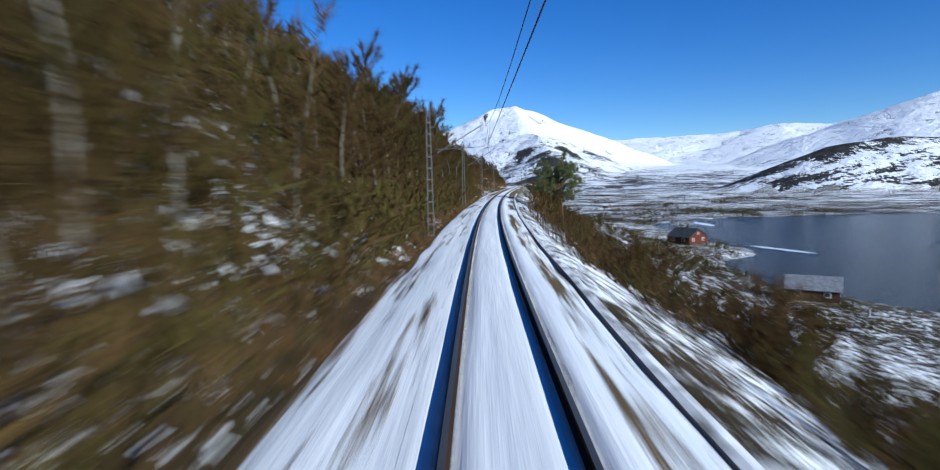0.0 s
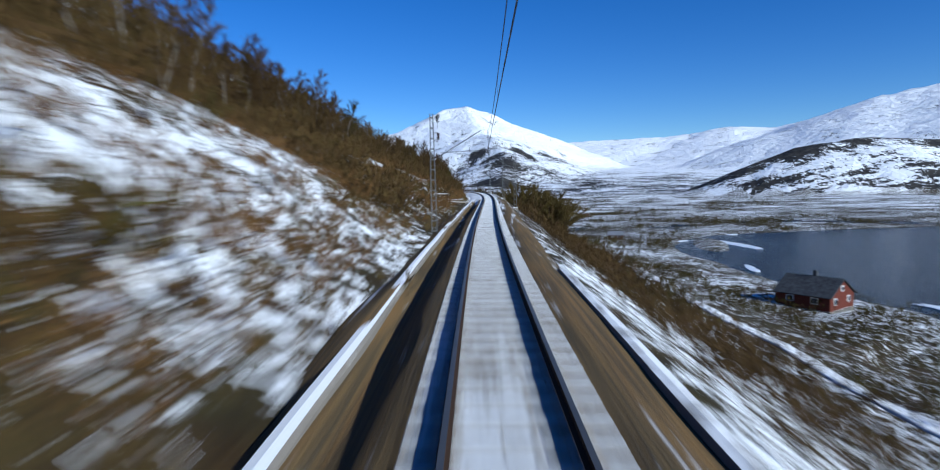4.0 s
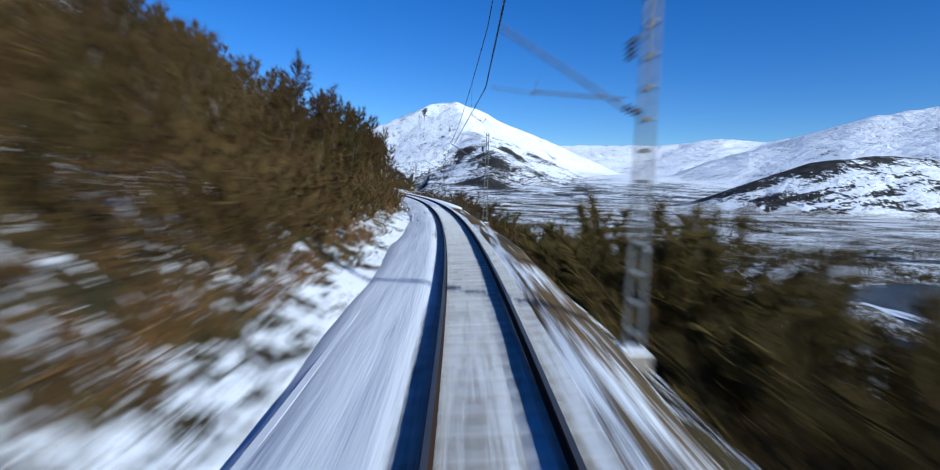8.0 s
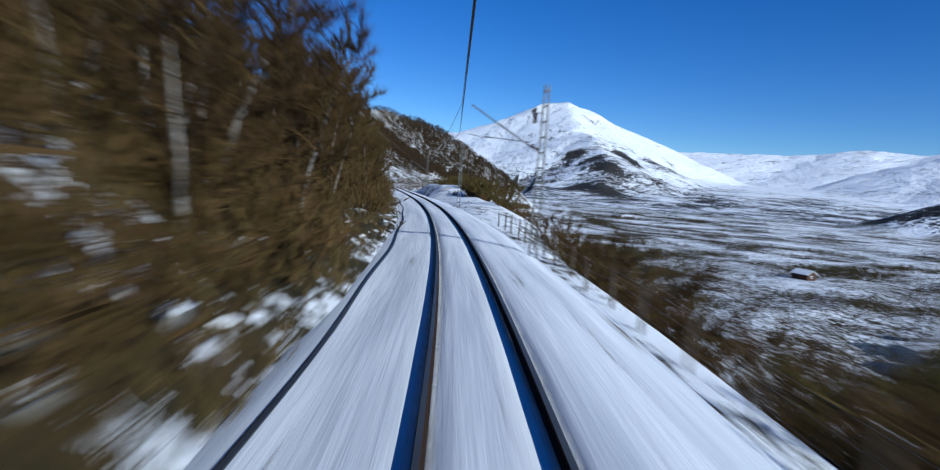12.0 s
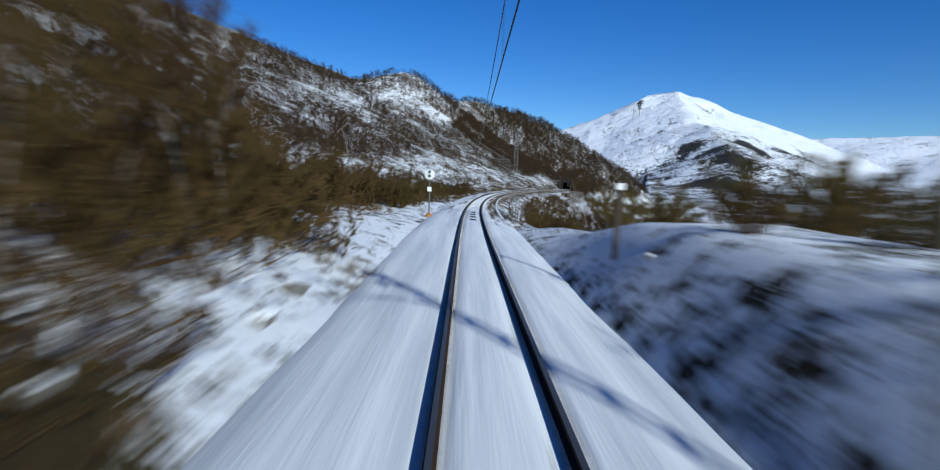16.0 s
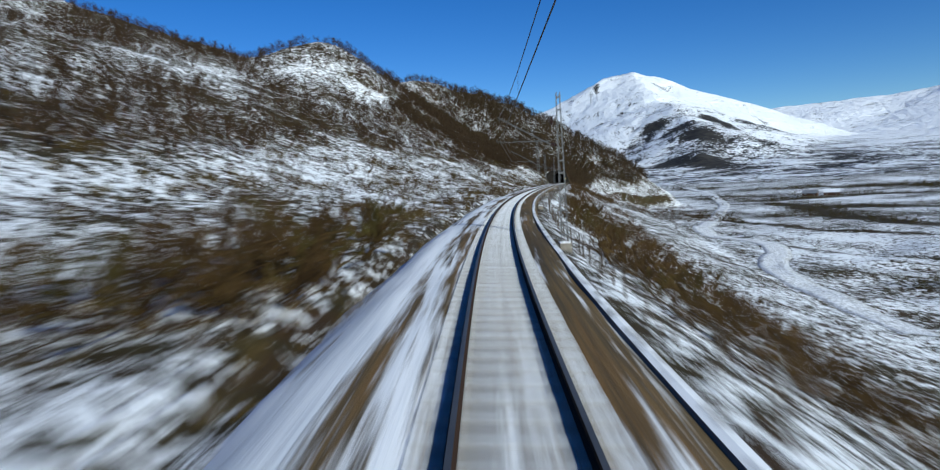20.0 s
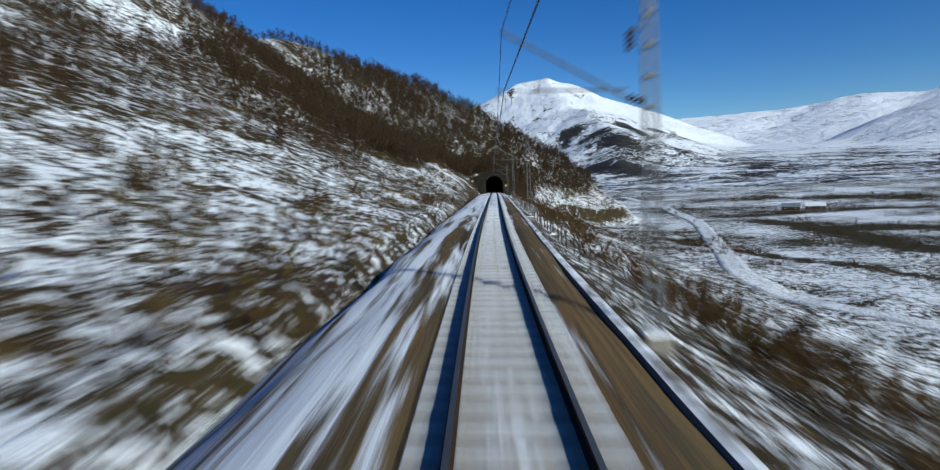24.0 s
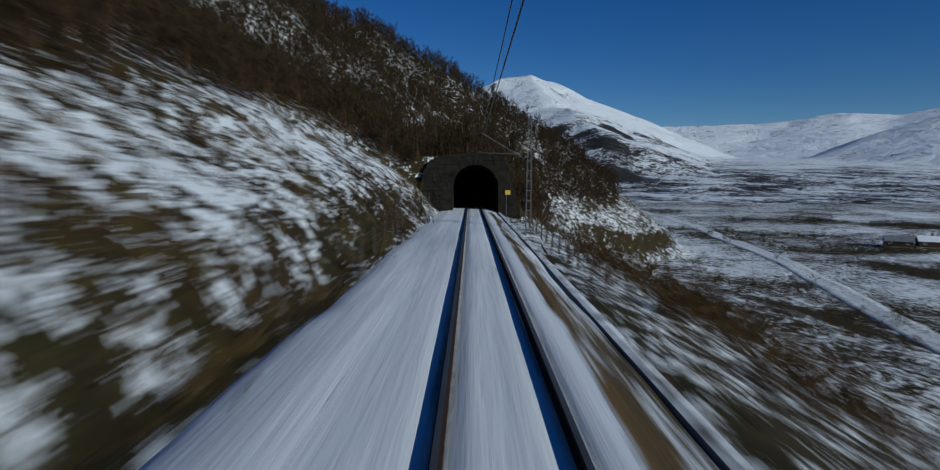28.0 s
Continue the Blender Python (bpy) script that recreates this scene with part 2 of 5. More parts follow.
def wooded_hill(x, y, z, d):
    """Where birch scrub covers the hill and the spur over the tunnel."""
    hill = (y > 385) & (y < 1000) & (d < np.interp(y, [600, 690], [-34, -15])) & (z > np.interp(y, [610, 690], [11, 6]) + 8 * fbm(x, y, 60, 2, 82)) & (fbm(x, y, 26, 3, 83) > -.1 - .1 * (y > 640))
    spur = (y > PORTAL_Y + 2) & (y < 960) & (z > -2 + 5 * fbm(x, y, 30, 2, 82)) & (fbm(x, y, 18, 2, 84) > -.42) & (d > -60)
    return (hill | spur) & (d > -330)


DITCHES = [([(-20, 800), (0, 755), (12, 725), (24, 700), (60, 670), (150, 640)], 2.2, .8), ([(2, 650), (19, 637), (60, 610), (160, 590)], 1.6, .6), ([(48, 840), (52, 800), (50, 750), (56, 715), (75, 690)], 7, .75),
           ([(70, 800), (95, 775), (140, 760)], 7, .7), ([(40, 1010), (120, 985), (200, 930)], 14, .45), ([(40, 868), (125, 876), (200, 860)], 6, .4)]


def away(x, y, pts):
    """Distance from a line through points of the plan."""
    best = np.full(np.shape(x), 1e9)
    for (ax, ay), (bx, by) in zip(pts, pts[1:]):
        u = np.clip(((x - ax) * (bx - ax) + (y - ay) * (by - ay)) / ((bx - ax) ** 2 + (by - ay) ** 2), 0, 1)
        best = np.minimum(best, np.hypot(x - ax - u * (bx - ax), y - ay - u * (by - ay)))
    return best + 2 * fbm(x, y, 9, 2, 57)


# bare cliffs on the white mountain: x, y, half widths
CLIFFS = [(100, 2180, 30, 36), (142, 2040, 40, 45), (172, 1880, 34, 40), (252, 2200, 22, 45), (284, 2150, 20, 36), (368, 2340, 26, 45), (393, 2240, 18, 36), (84, 1690, 34, 40), (140, 1610, 30, 36), (-60, 2920, 14, 40), (445, 2420, 24, 40)]


def snow_cover(x, y, d, z=None):
    """How much of the ground is under snow, 0 to 1, before the fine break-up."""
    left = np.interp(y, [-60, 26, 48, 100, 140, 185, 215, 300, 390, 430, 560, 720, 790], [.34, .34, .14, .16, .36, .38, .34, .28, .3, .42, .5, .48, .32])
    right = np.interp(y, [-60, 70, 150, 300, 360, 430, 500, 700, 900, 1500], [.56, .5, .3, .34, .7, .56, .42, .54, .5, .55])
    floor = np.interp(y, [-60, 300, 400, 520, 620, 1000, 1500], [.28, .28, .33, .36, .4, .48, .48])
    r = np.where(d > 45, floor, right)
    c = np.where(d > 0, r, np.where((d < -45) & (y > 380), np.minimum(left, .47), left))
    c = np.where((y > 660) & (y < PORTAL_Y) & (d < 0), np.interp(d, [-18, -11, -8, -5], [.4, .5, .44, .36]), c)
    c = np.where((y > 108) & (y < 192) & (d < 0), np.interp(d, [-30, -16, -8, -5], [.36, .5, .44, .3]), c)
    c = np.where((y > 672) & (y < PORTAL_Y) & (d < -5) & (d > -24), c + .14, c)
    c = np.where((y > 700) & (y < PORTAL_Y) & (d < -19), c - .1, c)
    c = np.interp(y, [900, 1100, 1500, 1750, 2050, 2400, 2800], [0, .46, .43, .44, .55, .7, .84]) * (y >= 1100) + c * (y < 1100)
    c = np.where((y > 900) & (y < 1500) & (crest_height(x, y, *CRESTS[5]) > -16), .58 - .5 * np.exp(-(np.maximum(away(x, y, [q[:2] for q in CRESTS[5][0]]) - 12, 0) / 30) ** 2), c)
    c = np.where((x > 900) & (y > 1500), .74, c)
    c = np.where((y > 392) & (y < 455) & (d < 0), np.maximum(c, .84 - .07 * np.maximum(-d - 7, 0)), c)
    c = np.where((y > PORTAL_Y - 8) & (y < 900) & (d > 3) & (d < 60), np.minimum(c, .44), c)
    if z is not None:
        c = np.where(wooded_hill(x, y, z, d), c * .6, c)
    c = np.where((y > 185) & (y < 268) & (d < 0) & (d > -7), np.maximum(c, .6 - .12 * np.maximum(-d - 3.2, 0)), c)
    c = np.where((y > 262) & (y < 352) & (d > 0) & (d < 8), np.maximum(c, .85 - .12 * np.maximum(d - 5, 0)), c)
    c = np.where((y > 345) & (y < 432) & (d > 0) & (d < 20), np.maximum(c, .82 - .03 * np.maximum(d - 9, 0)), c)
    for px, py, wx, wy in CLIFFS:
        c = c - .62 * (1 + .6 * fbm(x, y, 50, 3, 58)) * np.exp(-((x - px) / wx) ** 2 - ((y - py) / wy) ** 2)
    c = c - .16 * np.exp(-((-d - 4.9) / .8) ** 2) * (y > 480) * (y < 725)
    edge = np.exp(-(np.maximum(np.abs(d) - 2.6, 0) / 1.1) ** 2) * (np.abs(d) < 12) * (y < PORTAL_Y)
    s = np.interp(y, LINE_Y, LINE_S)
    c = c * (1 - edge) + edge * (bed_snow(s, d) - .12)
    c = c + .22 * fbm(s * .3, d, 1.2, 3, 53) * (np.abs(d) < 14)
    # ditches, scrub strips and sandy flats on the valley floor
    flat = step(d, 42, 66) * step(y, 300, 380) * (1 - step(y, 1000, 1150))
    c = c + flat * (.05 * step(y, 470, 600) + np.interp(y, [430, 560], [.3, .6]) * fbm(x * .7, y, 20, 4, 55))
    for pts, w, deep in DITCHES:
        c = c - deep * flat * np.exp(-(away(x, y, pts) / w) ** 2)
    broad = np.where((y > 400) & (d > -36), .95, 1.1)
    return c + broad * (0.22 * fbm(x, y, 7, 3, 51) * (1 - step(np.abs(d), 90, 150)) + 0.28 * fbm(x, y, 40, 3, 52) * (np.hypot(x, y) < 1300))


# ---- materials ----
class Nodes:
    """A short hand for a node material."""
    def __init__(self, name, rough=0.9):
        self.m = bpy.data.materials.new(name)
        self.m.use_nodes = True
        self.t = self.m.node_tree
        self.b = self.t.nodes["Principled BSDF"]
        self.b.inputs["Roughness"].default_value = rough
        self.b.inputs["Specular IOR Level"].default_value = 0.12 if rough >= 0.75 else 0.5     # rough matter has hardly any sheen
        self.coord = self.t.nodes.new("ShaderNodeTexCoord").outputs["Object"]

    def link(self, a, b):
        self.t.links.new(a, b)

    def noise(self, scale, detail=4, vec=None, stretch=None, rough=0.55):
        n = self.t.nodes.new("ShaderNodeTexNoise")
        n.inputs["Scale"].default_value, n.inputs["Detail"].default_value, n.inputs["Roughness"].default_value = scale, detail, rough
        vec = vec or self.coord
        if stretch:
            mp = self.t.nodes.new("ShaderNodeMapping")
            mp.inputs["Scale"].default_value = stretch
            self.link(vec, mp.inputs[0])
            vec = mp.outputs[0]
        self.link(vec, n.inputs["Vector"])
        return n.outputs["Fac"]

    def ramp(self, fac, *stops):
        r = self.t.nodes.new("ShaderNodeValToRGB")
        while len(r.color_ramp.elements) < len(stops):
            r.color_ramp.elements.new(0.5)
        for e, (p, c) in zip(r.color_ramp.elements, stops):
            e.position, e.color = p, (*c, 1) if len(c) == 3 else c
        self.link(fac, r.inputs[0])
        return r.outputs[0]

    def math(self, op, a, b, clamp=False):
        n = self.t.nodes.new("ShaderNodeMath")
        n.operation, n.use_clamp = op, clamp
        for i, v in enumerate((a, b)):
            if isinstance(v, (int, float)):
                n.inputs[i].default_value = v
            else:
                self.link(v, n.inputs[i])
        return n.outputs[0]

    def mix(self, fac, a, b):
        n = self.t.nodes.new("ShaderNodeMix")
        n.data_type = "RGBA"
        for sock, v in ((n.inputs[0], fac), (n.inputs[6], a), (n.inputs[7], b)):
            if isinstance(v, tuple):
                sock.default_value = (*v, 1)
            elif isinstance(v, (int, float)):
                sock.default_value = v
            else:
                self.link(v, sock)
        return n.outputs[2]

    def attr(self, name):
        n = self.t.nodes.new("ShaderNodeAttribute")
        n.attribute_name = name
        return n.outputs["Fac"]

    def bump(self, height, strength=0.4, dist=0.05, swell=None):
        if swell:
            height = self.math("ADD", height, swell)
        n = self.t.nodes.new("ShaderNodeBump")
        n.inputs["Strength"].default_value, n.inputs["Distance"].default_value = strength, dist
        self.link(height, n.inputs["Height"])
        self.link(n.outputs[0], self.b.inputs["Normal"])

    def normal_z(self):
        g = self.t.nodes.new("ShaderNodeNewGeometry")
        x = self.t.nodes.new("ShaderNodeSeparateXYZ")
        self.link(g.outputs["Normal"], x.inputs[0])
        return x.outputs[2]

    def color(self, out):
        if isinstance(out, tuple):
            self.b.inputs["Base Color"].default_value = (*out, 1)
        else:
            self.link(out, self.b.inputs["Base Color"])
        return self.m


SNOW = (0.84, 0.85, 0.86)


def ground_material():
    n = Nodes("heath_and_snow", 0.85)
    fine = n.noise(0.85, 8, rough=0.72)
    small = n.noise(4.0, 4, rough=0.7)
    cover = n.math("ADD", n.attr("snow"), n.math("MULTIPLY", n.math("SUBTRACT", fine, 0.5), 3.3))
    cover = n.math("ADD", cover, n.math("MULTIPLY", n.math("SUBTRACT", small, 0.5), 2.2))
    cover = n.math("ADD", cover, n.math("MULTIPLY", n.math("SUBTRACT", n.noise(0.17, 4, rough=0.6), 0.5), 0.9))
    mask = n.ramp(cover, (0.48, (0, 0, 0)), (0.55, (1, 1, 1)))
    heath = n.ramp(n.noise(0.35, 5), (0.3, (0.016, 0.011, 0.006)), (0.44, (0.068, 0.036, 0.014)), (0.54, (0.034, 0.028, 0.01)), (0.64, (0.08, 0.058, 0.02)), (0.76, (0.12, 0.062, 0.024)))
    heath = n.mix(n.ramp(n.noise(0.13, 3), (0.4, (0, 0, 0)), (0.62, (0.75, 0.75, 0.75))), heath, n.ramp(n.noise(1.7, 4), (0.35, (0.016, 0.015, 0.006)), (0.65, (0.075, 0.068, 0.022))))
    heath = n.mix(n.ramp(n.noise(9, 3), (0.35, (0, 0, 0)), (0.7, (1, 1, 1))), heath, (0.024, 0.017, 0.009))
    snow = n.ramp(n.noise(0.5, 4), (0.3, (0.78, 0.8, 0.82)), (0.7, SNOW))
    n.bump(n.math("ADD", n.math("MULTIPLY", fine, 0.7), n.math("MULTIPLY", small, 0.3)), 0.8, 0.25)
    return n.color(n.mix(mask, heath, snow))


def mountain_material():
    n = Nodes("snowy_mountain", 0.8)
    big = n.noise(0.009, 8, rough=0.62)
    mid = n.noise(0.03, 6, stretch=(1, 1, 2.5), rough=0.7)
    cover = n.math("ADD", n.attr("snow"), n.math("MULTIPLY", n.math("SUBTRACT", big, 0.5), 1.3))
    cover = n.math("ADD", cover, n.math("MULTIPLY", n.math("SUBTRACT", mid, 0.5), 1.1))
    cover = n.math("ADD", cover, n.math("MULTIPLY", n.math("SUBTRACT", n.noise(0.15, 6, rough=0.72), 0.5), 1.9))
    mask = n.ramp(cover, (0.42, (0, 0, 0)), (0.5, (1, 1, 1)))
    rock = n.ramp(n.noise(0.08, 5), (0.3, (0.012, 0.013, 0.015)), (0.7, (0.06, 0.054, 0.045)))
    n.bump(n.math("ADD", big, n.math("MULTIPLY", mid, 0.45)), 0.9, 26.0)
    return n.color(n.mix(mask, rock, (0.84, 0.86, 0.89)))


def bed_material():
    """Ballast under wind-blown snow; u runs across, v along the track."""
    n = Nodes("snowy_ballast", 0.85)
    uv = n.t.nodes.new("ShaderNodeUVMap").outputs[0]
    streak = n.noise(1.0, 5, vec=uv, stretch=(1.6, 0.09, 1), rough=0.65)
    grain = n.noise(14, 4, rough=0.7)
    wisps = n.noise(1.0, 4, vec=uv, stretch=(5, 0.16, 1), rough=0.6)
    cover = n.math("ADD", n.attr("snow"), n.math("MULTIPLY", n.math("SUBTRACT", streak, 0.5), 1.8))
    cover = n.math("ADD", cover, n.math("MULTIPLY", n.math("SUBTRACT", wisps, 0.5), 0.6))
    cover = n.math("ADD", cover, n.math("MULTIPLY", n.math("SUBTRACT", grain, 0.5), 0.45))
    mask = n.ramp(cover, (0.40, (0, 0, 0)), (0.62, (1, 1, 1)))
    stones = n.t.nodes.new("ShaderNodeTexVoronoi")
    stones.inputs["Scale"].default_value = 22
    n.link(n.coord, stones.inputs["Vector"])
    gravel = n.ramp(n.noise(0.8, 4, vec=uv, stretch=(1.5, 0.06, 1)), (0.33, (0.05, 0.033, 0.015)), (0.47, (0.16, 0.106, 0.042)), (0.58, (0.21, 0.122, 0.043)), (0.7, (0.1, 0.076, 0.036)))
    gravel = n.mix(n.ramp(n.noise(1.0, 4, vec=uv, stretch=(9, 0.2, 1)), (0.42, (0, 0, 0)), (0.62, (0.7, 0.7, 0.7))), gravel, (0.06, 0.048, 0.028))
    gravel = n.mix(n.ramp(stones.outputs["Distance"], (0.0, (0, 0, 0)), (0.5, (0.35, 0.35, 0.35))), gravel, (0.05, 0.04, 0.03))
    snow = n.ramp(n.noise(0.9, 4, vec=uv, stretch=(1.3, 0.06, 1), rough=0.6), (0.32, (0.56, 0.59, 0.63)), (0.62, SNOW))
    bare = n.math("SUBTRACT", 1.0, n.math("MULTIPLY", mask, 0.9))     # snow fills the gaps between the stones
    n.bump(n.math("MULTIPLY", n.math("ADD", stones.outputs["Distance"], grain), bare), 0.5, 0.04, n.math("MULTIPLY", streak, 2.4))
    return n.color(n.mix(mask, gravel, snow))


def sleeper_material():
    n = Nodes("frosted_concrete_sleeper", 0.85)
    up = n.math("GREATER_THAN", n.normal_z(), 0.6)
    dust = n.ramp(n.noise(3.0, 5, rough=0.7), (0.3, (0.25, 0.25, 0.25)), (0.5, (1, 1, 1)))
    base = n.ramp(n.noise(18, 4), (0.3, (0.13, 0.12, 0.11)), (0.7, (0.27, 0.25, 0.22)))
    n.bump(n.noise(30, 4), 0.3, 0.01)
    return n.color(n.mix(n.math("MULTIPLY", dust, n.math("MULTIPLY", up, 0.8)), base, (0.68, 0.7, 0.73)))


def twig_material(name, stops):
    n = Nodes(name, 0.8)
    g = n.t.nodes.new("ShaderNodeNewGeometry").outputs["Random Per Island"]
    o = n.t.nodes.new("ShaderNodeObjectInfo").outputs["Random"]
    f = n.math("ADD", n.math("MULTIPLY", g, 0.55), n.math("MULTIPLY", o, 0.45))
    return n.color(n.ramp(f, *stops))


def plain(name, a, b, scale=6.0, rough=0.8, metal=0.0, bump=0.3, depth=0.02, stretch=None):
    n = Nodes(name, rough)
    n.b.inputs["Metallic"].default_value = metal
    f = n.noise(scale, 5, stretch=stretch, rough=0.65)
    n.bump(n.noise(scale * 4, 4), bump, depth)
    return n.color(n.ramp(f, (0.3, a), (0.7, b)))


def capped(name, a, b, scale=5.0, level=0.55):
    """Stone, wood or concrete with snow lying on what faces up."""
    n = Nodes(name, 0.85)
    f = n.noise(scale, 5, rough=0.65)
    lie = n.math("ADD", n.normal_z(), n.math("MULTIPLY", n.math("SUBTRACT", n.noise(2.5, 4), 0.5), 0.9))
    mask = n.ramp(lie, (level, (0, 0, 0)), (min(level + 0.15, 1.0), (1, 1, 1)))
    n.bump(n.noise(scale * 3, 4), 0.4, 0.02)
    return n.color(n.mix(mask, n.ramp(f, (0.3, a), (0.7, b)), SNOW))


M_GROUND, M_MOUNTAIN, M_BED, M_SLEEPER = ground_material(), mountain_material(), bed_material(), sleeper_material()
M_RAIL = plain("rusty_rail_web", (0.022, 0.014, 0.01), (0.06, 0.034, 0.021), 8, 0.8, 0.0)
M_HEAD = plain("polished_rail_head", (0.07, 0.068, 0.066), (0.14, 0.136, 0.13), 3, 0.5, 0.6, 0.05, 0.002)
M_STEEL = plain("galvanised_steel", (0.07, 0.073, 0.076), (0.15, 0.153, 0.156), 5, 0.6, 0.4)
M_WIRE = plain("dark_copper_wire", (0.03, 0.028, 0.027), (0.06, 0.055, 0.05), 3, 0.6, 0.6)
M_GLAZE = plain("brown_insulator_glaze", (0.03, 0.016, 0.012), (0.06, 0.03, 0.02), 3, 0.25)
M_BARK = plain("birch_bark", (0.06, 0.05, 0.04), (0.3, 0.275, 0.24), 4, 0.85, stretch=(1, 1, 3))
M_DARKBARK = plain("pine_bark", (0.06, 0.035, 0.02), (0.17, 0.09, 0.05), 5, 0.9)
M_TWIG = twig_material("bare_twigs", [(0.0, (0.014, 0.009, 0.004)), (0.35, (0.045, 0.025, 0.009)), (0.65, (0.071, 0.043, 0.014)), (1.0, (0.054, 0.043, 0.012))])
M_OLIVE = twig_material("budding_twigs", [(0.0, (0.019, 0.014, 0.005)), (0.4, (0.050, 0.038, 0.010)), (0.75, (0.061, 0.050, 0.011)), (1.0, (0.039, 0.041, 0.010))])
M_HILLTWIG = twig_material("far_birch_twigs", [(0.0, (0.011, 0.007, 0.005)), (0.4, (0.029, 0.018, 0.010)), (0.75, (0.045, 0.029, 0.013)), (1.0, (0.034, 0.029, 0.014))])
M_WILLOW = twig_material("willow_twigs", [(0.0, (0.035, 0.025, 0.009)), (0.4, (0.085, 0.060, 0.018)), (0.75, (0.100, 0.075, 0.022)), (1.0, (0.060, 0.060, 0.017))])
M_RUSTGRASS = twig_material("rusty_dead_grass", [(0.0, (0.048, 0.026, 0.010)), (0.45, (0.136, 0.071, 0.024)), (0.75, (0.102, 0.066, 0.022)), (1.0, (0.190, 0.112, 0.044))])
M_GREEN = twig_material("pine_needles", [(0.0, (0.03, 0.042, 0.02)), (0.5, (0.075, 0.09, 0.034)), (1.0, (0.13, 0.135, 0.05))])
M_HEATHER = twig_material("heather", [(0.0, (0.020, 0.013, 0.007)), (0.5, (0.052, 0.034, 0.015)), (0.8, (0.043, 0.038, 0.013)), (1.0, (0.105, 0.070, 0.035))])
M_GRASS = twig_material("dead_grass", [(0.0, (0.043, 0.029, 0.012)), (0.45, (0.111, 0.072, 0.027)), (0.75, (0.072, 0.061, 0.019)), (1.0, (0.187, 0.128, 0.055))])
M_POST = capped("weathered_post", (0.035, 0.028, 0.021), (0.1, 0.082, 0.065), 8, 0.8)
M_CONCRETE = capped("concrete_with_snow", (0.12, 0.105, 0.09), (0.26, 0.235, 0.2), 5, 0.6)
M_TROUGH = capped("trough_lids_with_patchy_snow", (0.1, 0.088, 0.075), (0.22, 0.2, 0.17), 5, 0.9)
M_STONE = capped("granite", (0.07, 0.066, 0.06), (0.2, 0.19, 0.17), 2.5, 0.72)
M_PORTAL = plain("sooty_masonry", (0.008, 0.007, 0.006), (0.026, 0.022, 0.017), 1.6, 0.9, 0, 0.6, 0.05)
M_SOOT = plain("tunnel_soot", (0.012, 0.011, 0.01), (0.035, 0.032, 0.03), 2, 0.95)
M_LOG = capped("grey_log", (0.12, 0.1, 0.08), (0.3, 0.27, 0.23), 6, 0.6)
M_ICE = plain("lake_ice", (0.62, 0.68, 0.74), (0.82, 0.85, 0.88), 0.2, 0.5)
M_REDWALL = plain("red_boards", (0.07, 0.018, 0.012), (0.12, 0.034, 0.022), 3, 0.8, stretch=(6, 6, 0.4))
M_BROWNWALL = plain("brown_boards", (0.035, 0.02, 0.014), (0.09, 0.05, 0.032), 3, 0.8, stretch=(6, 6, 0.4))
M_GREYROOF = plain("grey_metal_roof", (0.14, 0.15, 0.165), (0.3, 0.31, 0.33), 1.5, 0.55, 0.3)
M_DARKROOF = plain("dark_roof", (0.03, 0.032, 0.036), (0.08, 0.085, 0.09), 1.5, 0.8)
M_SNOWROOF = plain("snowy_roof", (0.6, 0.63, 0.68), SNOW, 0.6, 0.85)
M_WHITE = plain("white_paint", (0.7, 0.69, 0.66), (0.82, 0.81, 0.79), 3, 0.6)
M_BLUEWHITE = plain("pale_sign_enamel", (0.62, 0.64, 0.64), (0.78, 0.79, 0.78), 4, 0.4)
M_BLACK = plain("black_paint", (0.012, 0.012, 0.013), (0.03, 0.03, 0.032), 4, 0.5)
M_YELLOW = plain("yellow_paint", (0.5, 0.32, 0.03), (0.66, 0.45, 0.06), 4, 0.6)
M_RUSTORANGE = plain("rusty_foundation", (0.22, 0.1, 0.03), (0.4, 0.2, 0.07), 4, 0.8)
M_ROAD = capped("snowy_gravel_road", (0.24, 0.23, 0.21), (0.62, 0.63, 0.64), 0.8, 0.97)
M_GLASSY = Nodes("window_glass", 0.08).color((0.03, 0.035, 0.045))


def water_material():
    n = Nodes("dark_lake_water", 0.12)
    n.b.inputs["IOR"].default_value = 1.33
    n.b.inputs["Specular IOR Level"].default_value = 0.16
    n.bump(n.noise(2.2, 4, stretch=(1, 2.0, 1)), 1.0, 0.3)
    return n.color(n.ramp(n.noise(0.01, 4), (0.3, (0.006, 0.016, 0.03)), (0.7, (0.012, 0.026, 0.045))))


M_WATER = water_material()


# ---- mesh helpers ----
def np_mesh(name, verts, faces, mats, index=None, smooth=False, point_values=None):
    """A mesh from arrays: faces of three or four corners."""
    verts, faces = np.asarray(verts, np.float32), np.asarray(faces, np.int32)
    me = bpy.data.meshes.new(name)
    k = faces.shape[1]
    me.vertices.add(len(verts))
    me.vertices.foreach_set("co", verts.ravel())
    me.loops.add(faces.size)
    me.loops.foreach_set("vertex_index", faces.ravel())
    me.polygons.add(len(faces))
    me.polygons.foreach_set("loop_start", np.arange(0, faces.size, k, dtype=np.int32))
    for m in mats:
        me.materials.append(m)
    if index is not None:
        me.polygons.foreach_set("material_index", np.asarray(index, np.int32))
    for key, vals in (point_values or {}).items():
        me.attributes.new(key, "FLOAT", "POINT").data.foreach_set("value", np.asarray(vals, np.float32).ravel())
    me.polygons.foreach_set("use_smooth", np.full(len(faces), smooth))
    me.update(calc_edges=True)
    return me


def child(name, me, parent, label="", m=None):
    ob = new(name, me)
    ob.parent = parent
    if m is not None:
        ob.matrix_basis = m
    return tagged(ob, label)


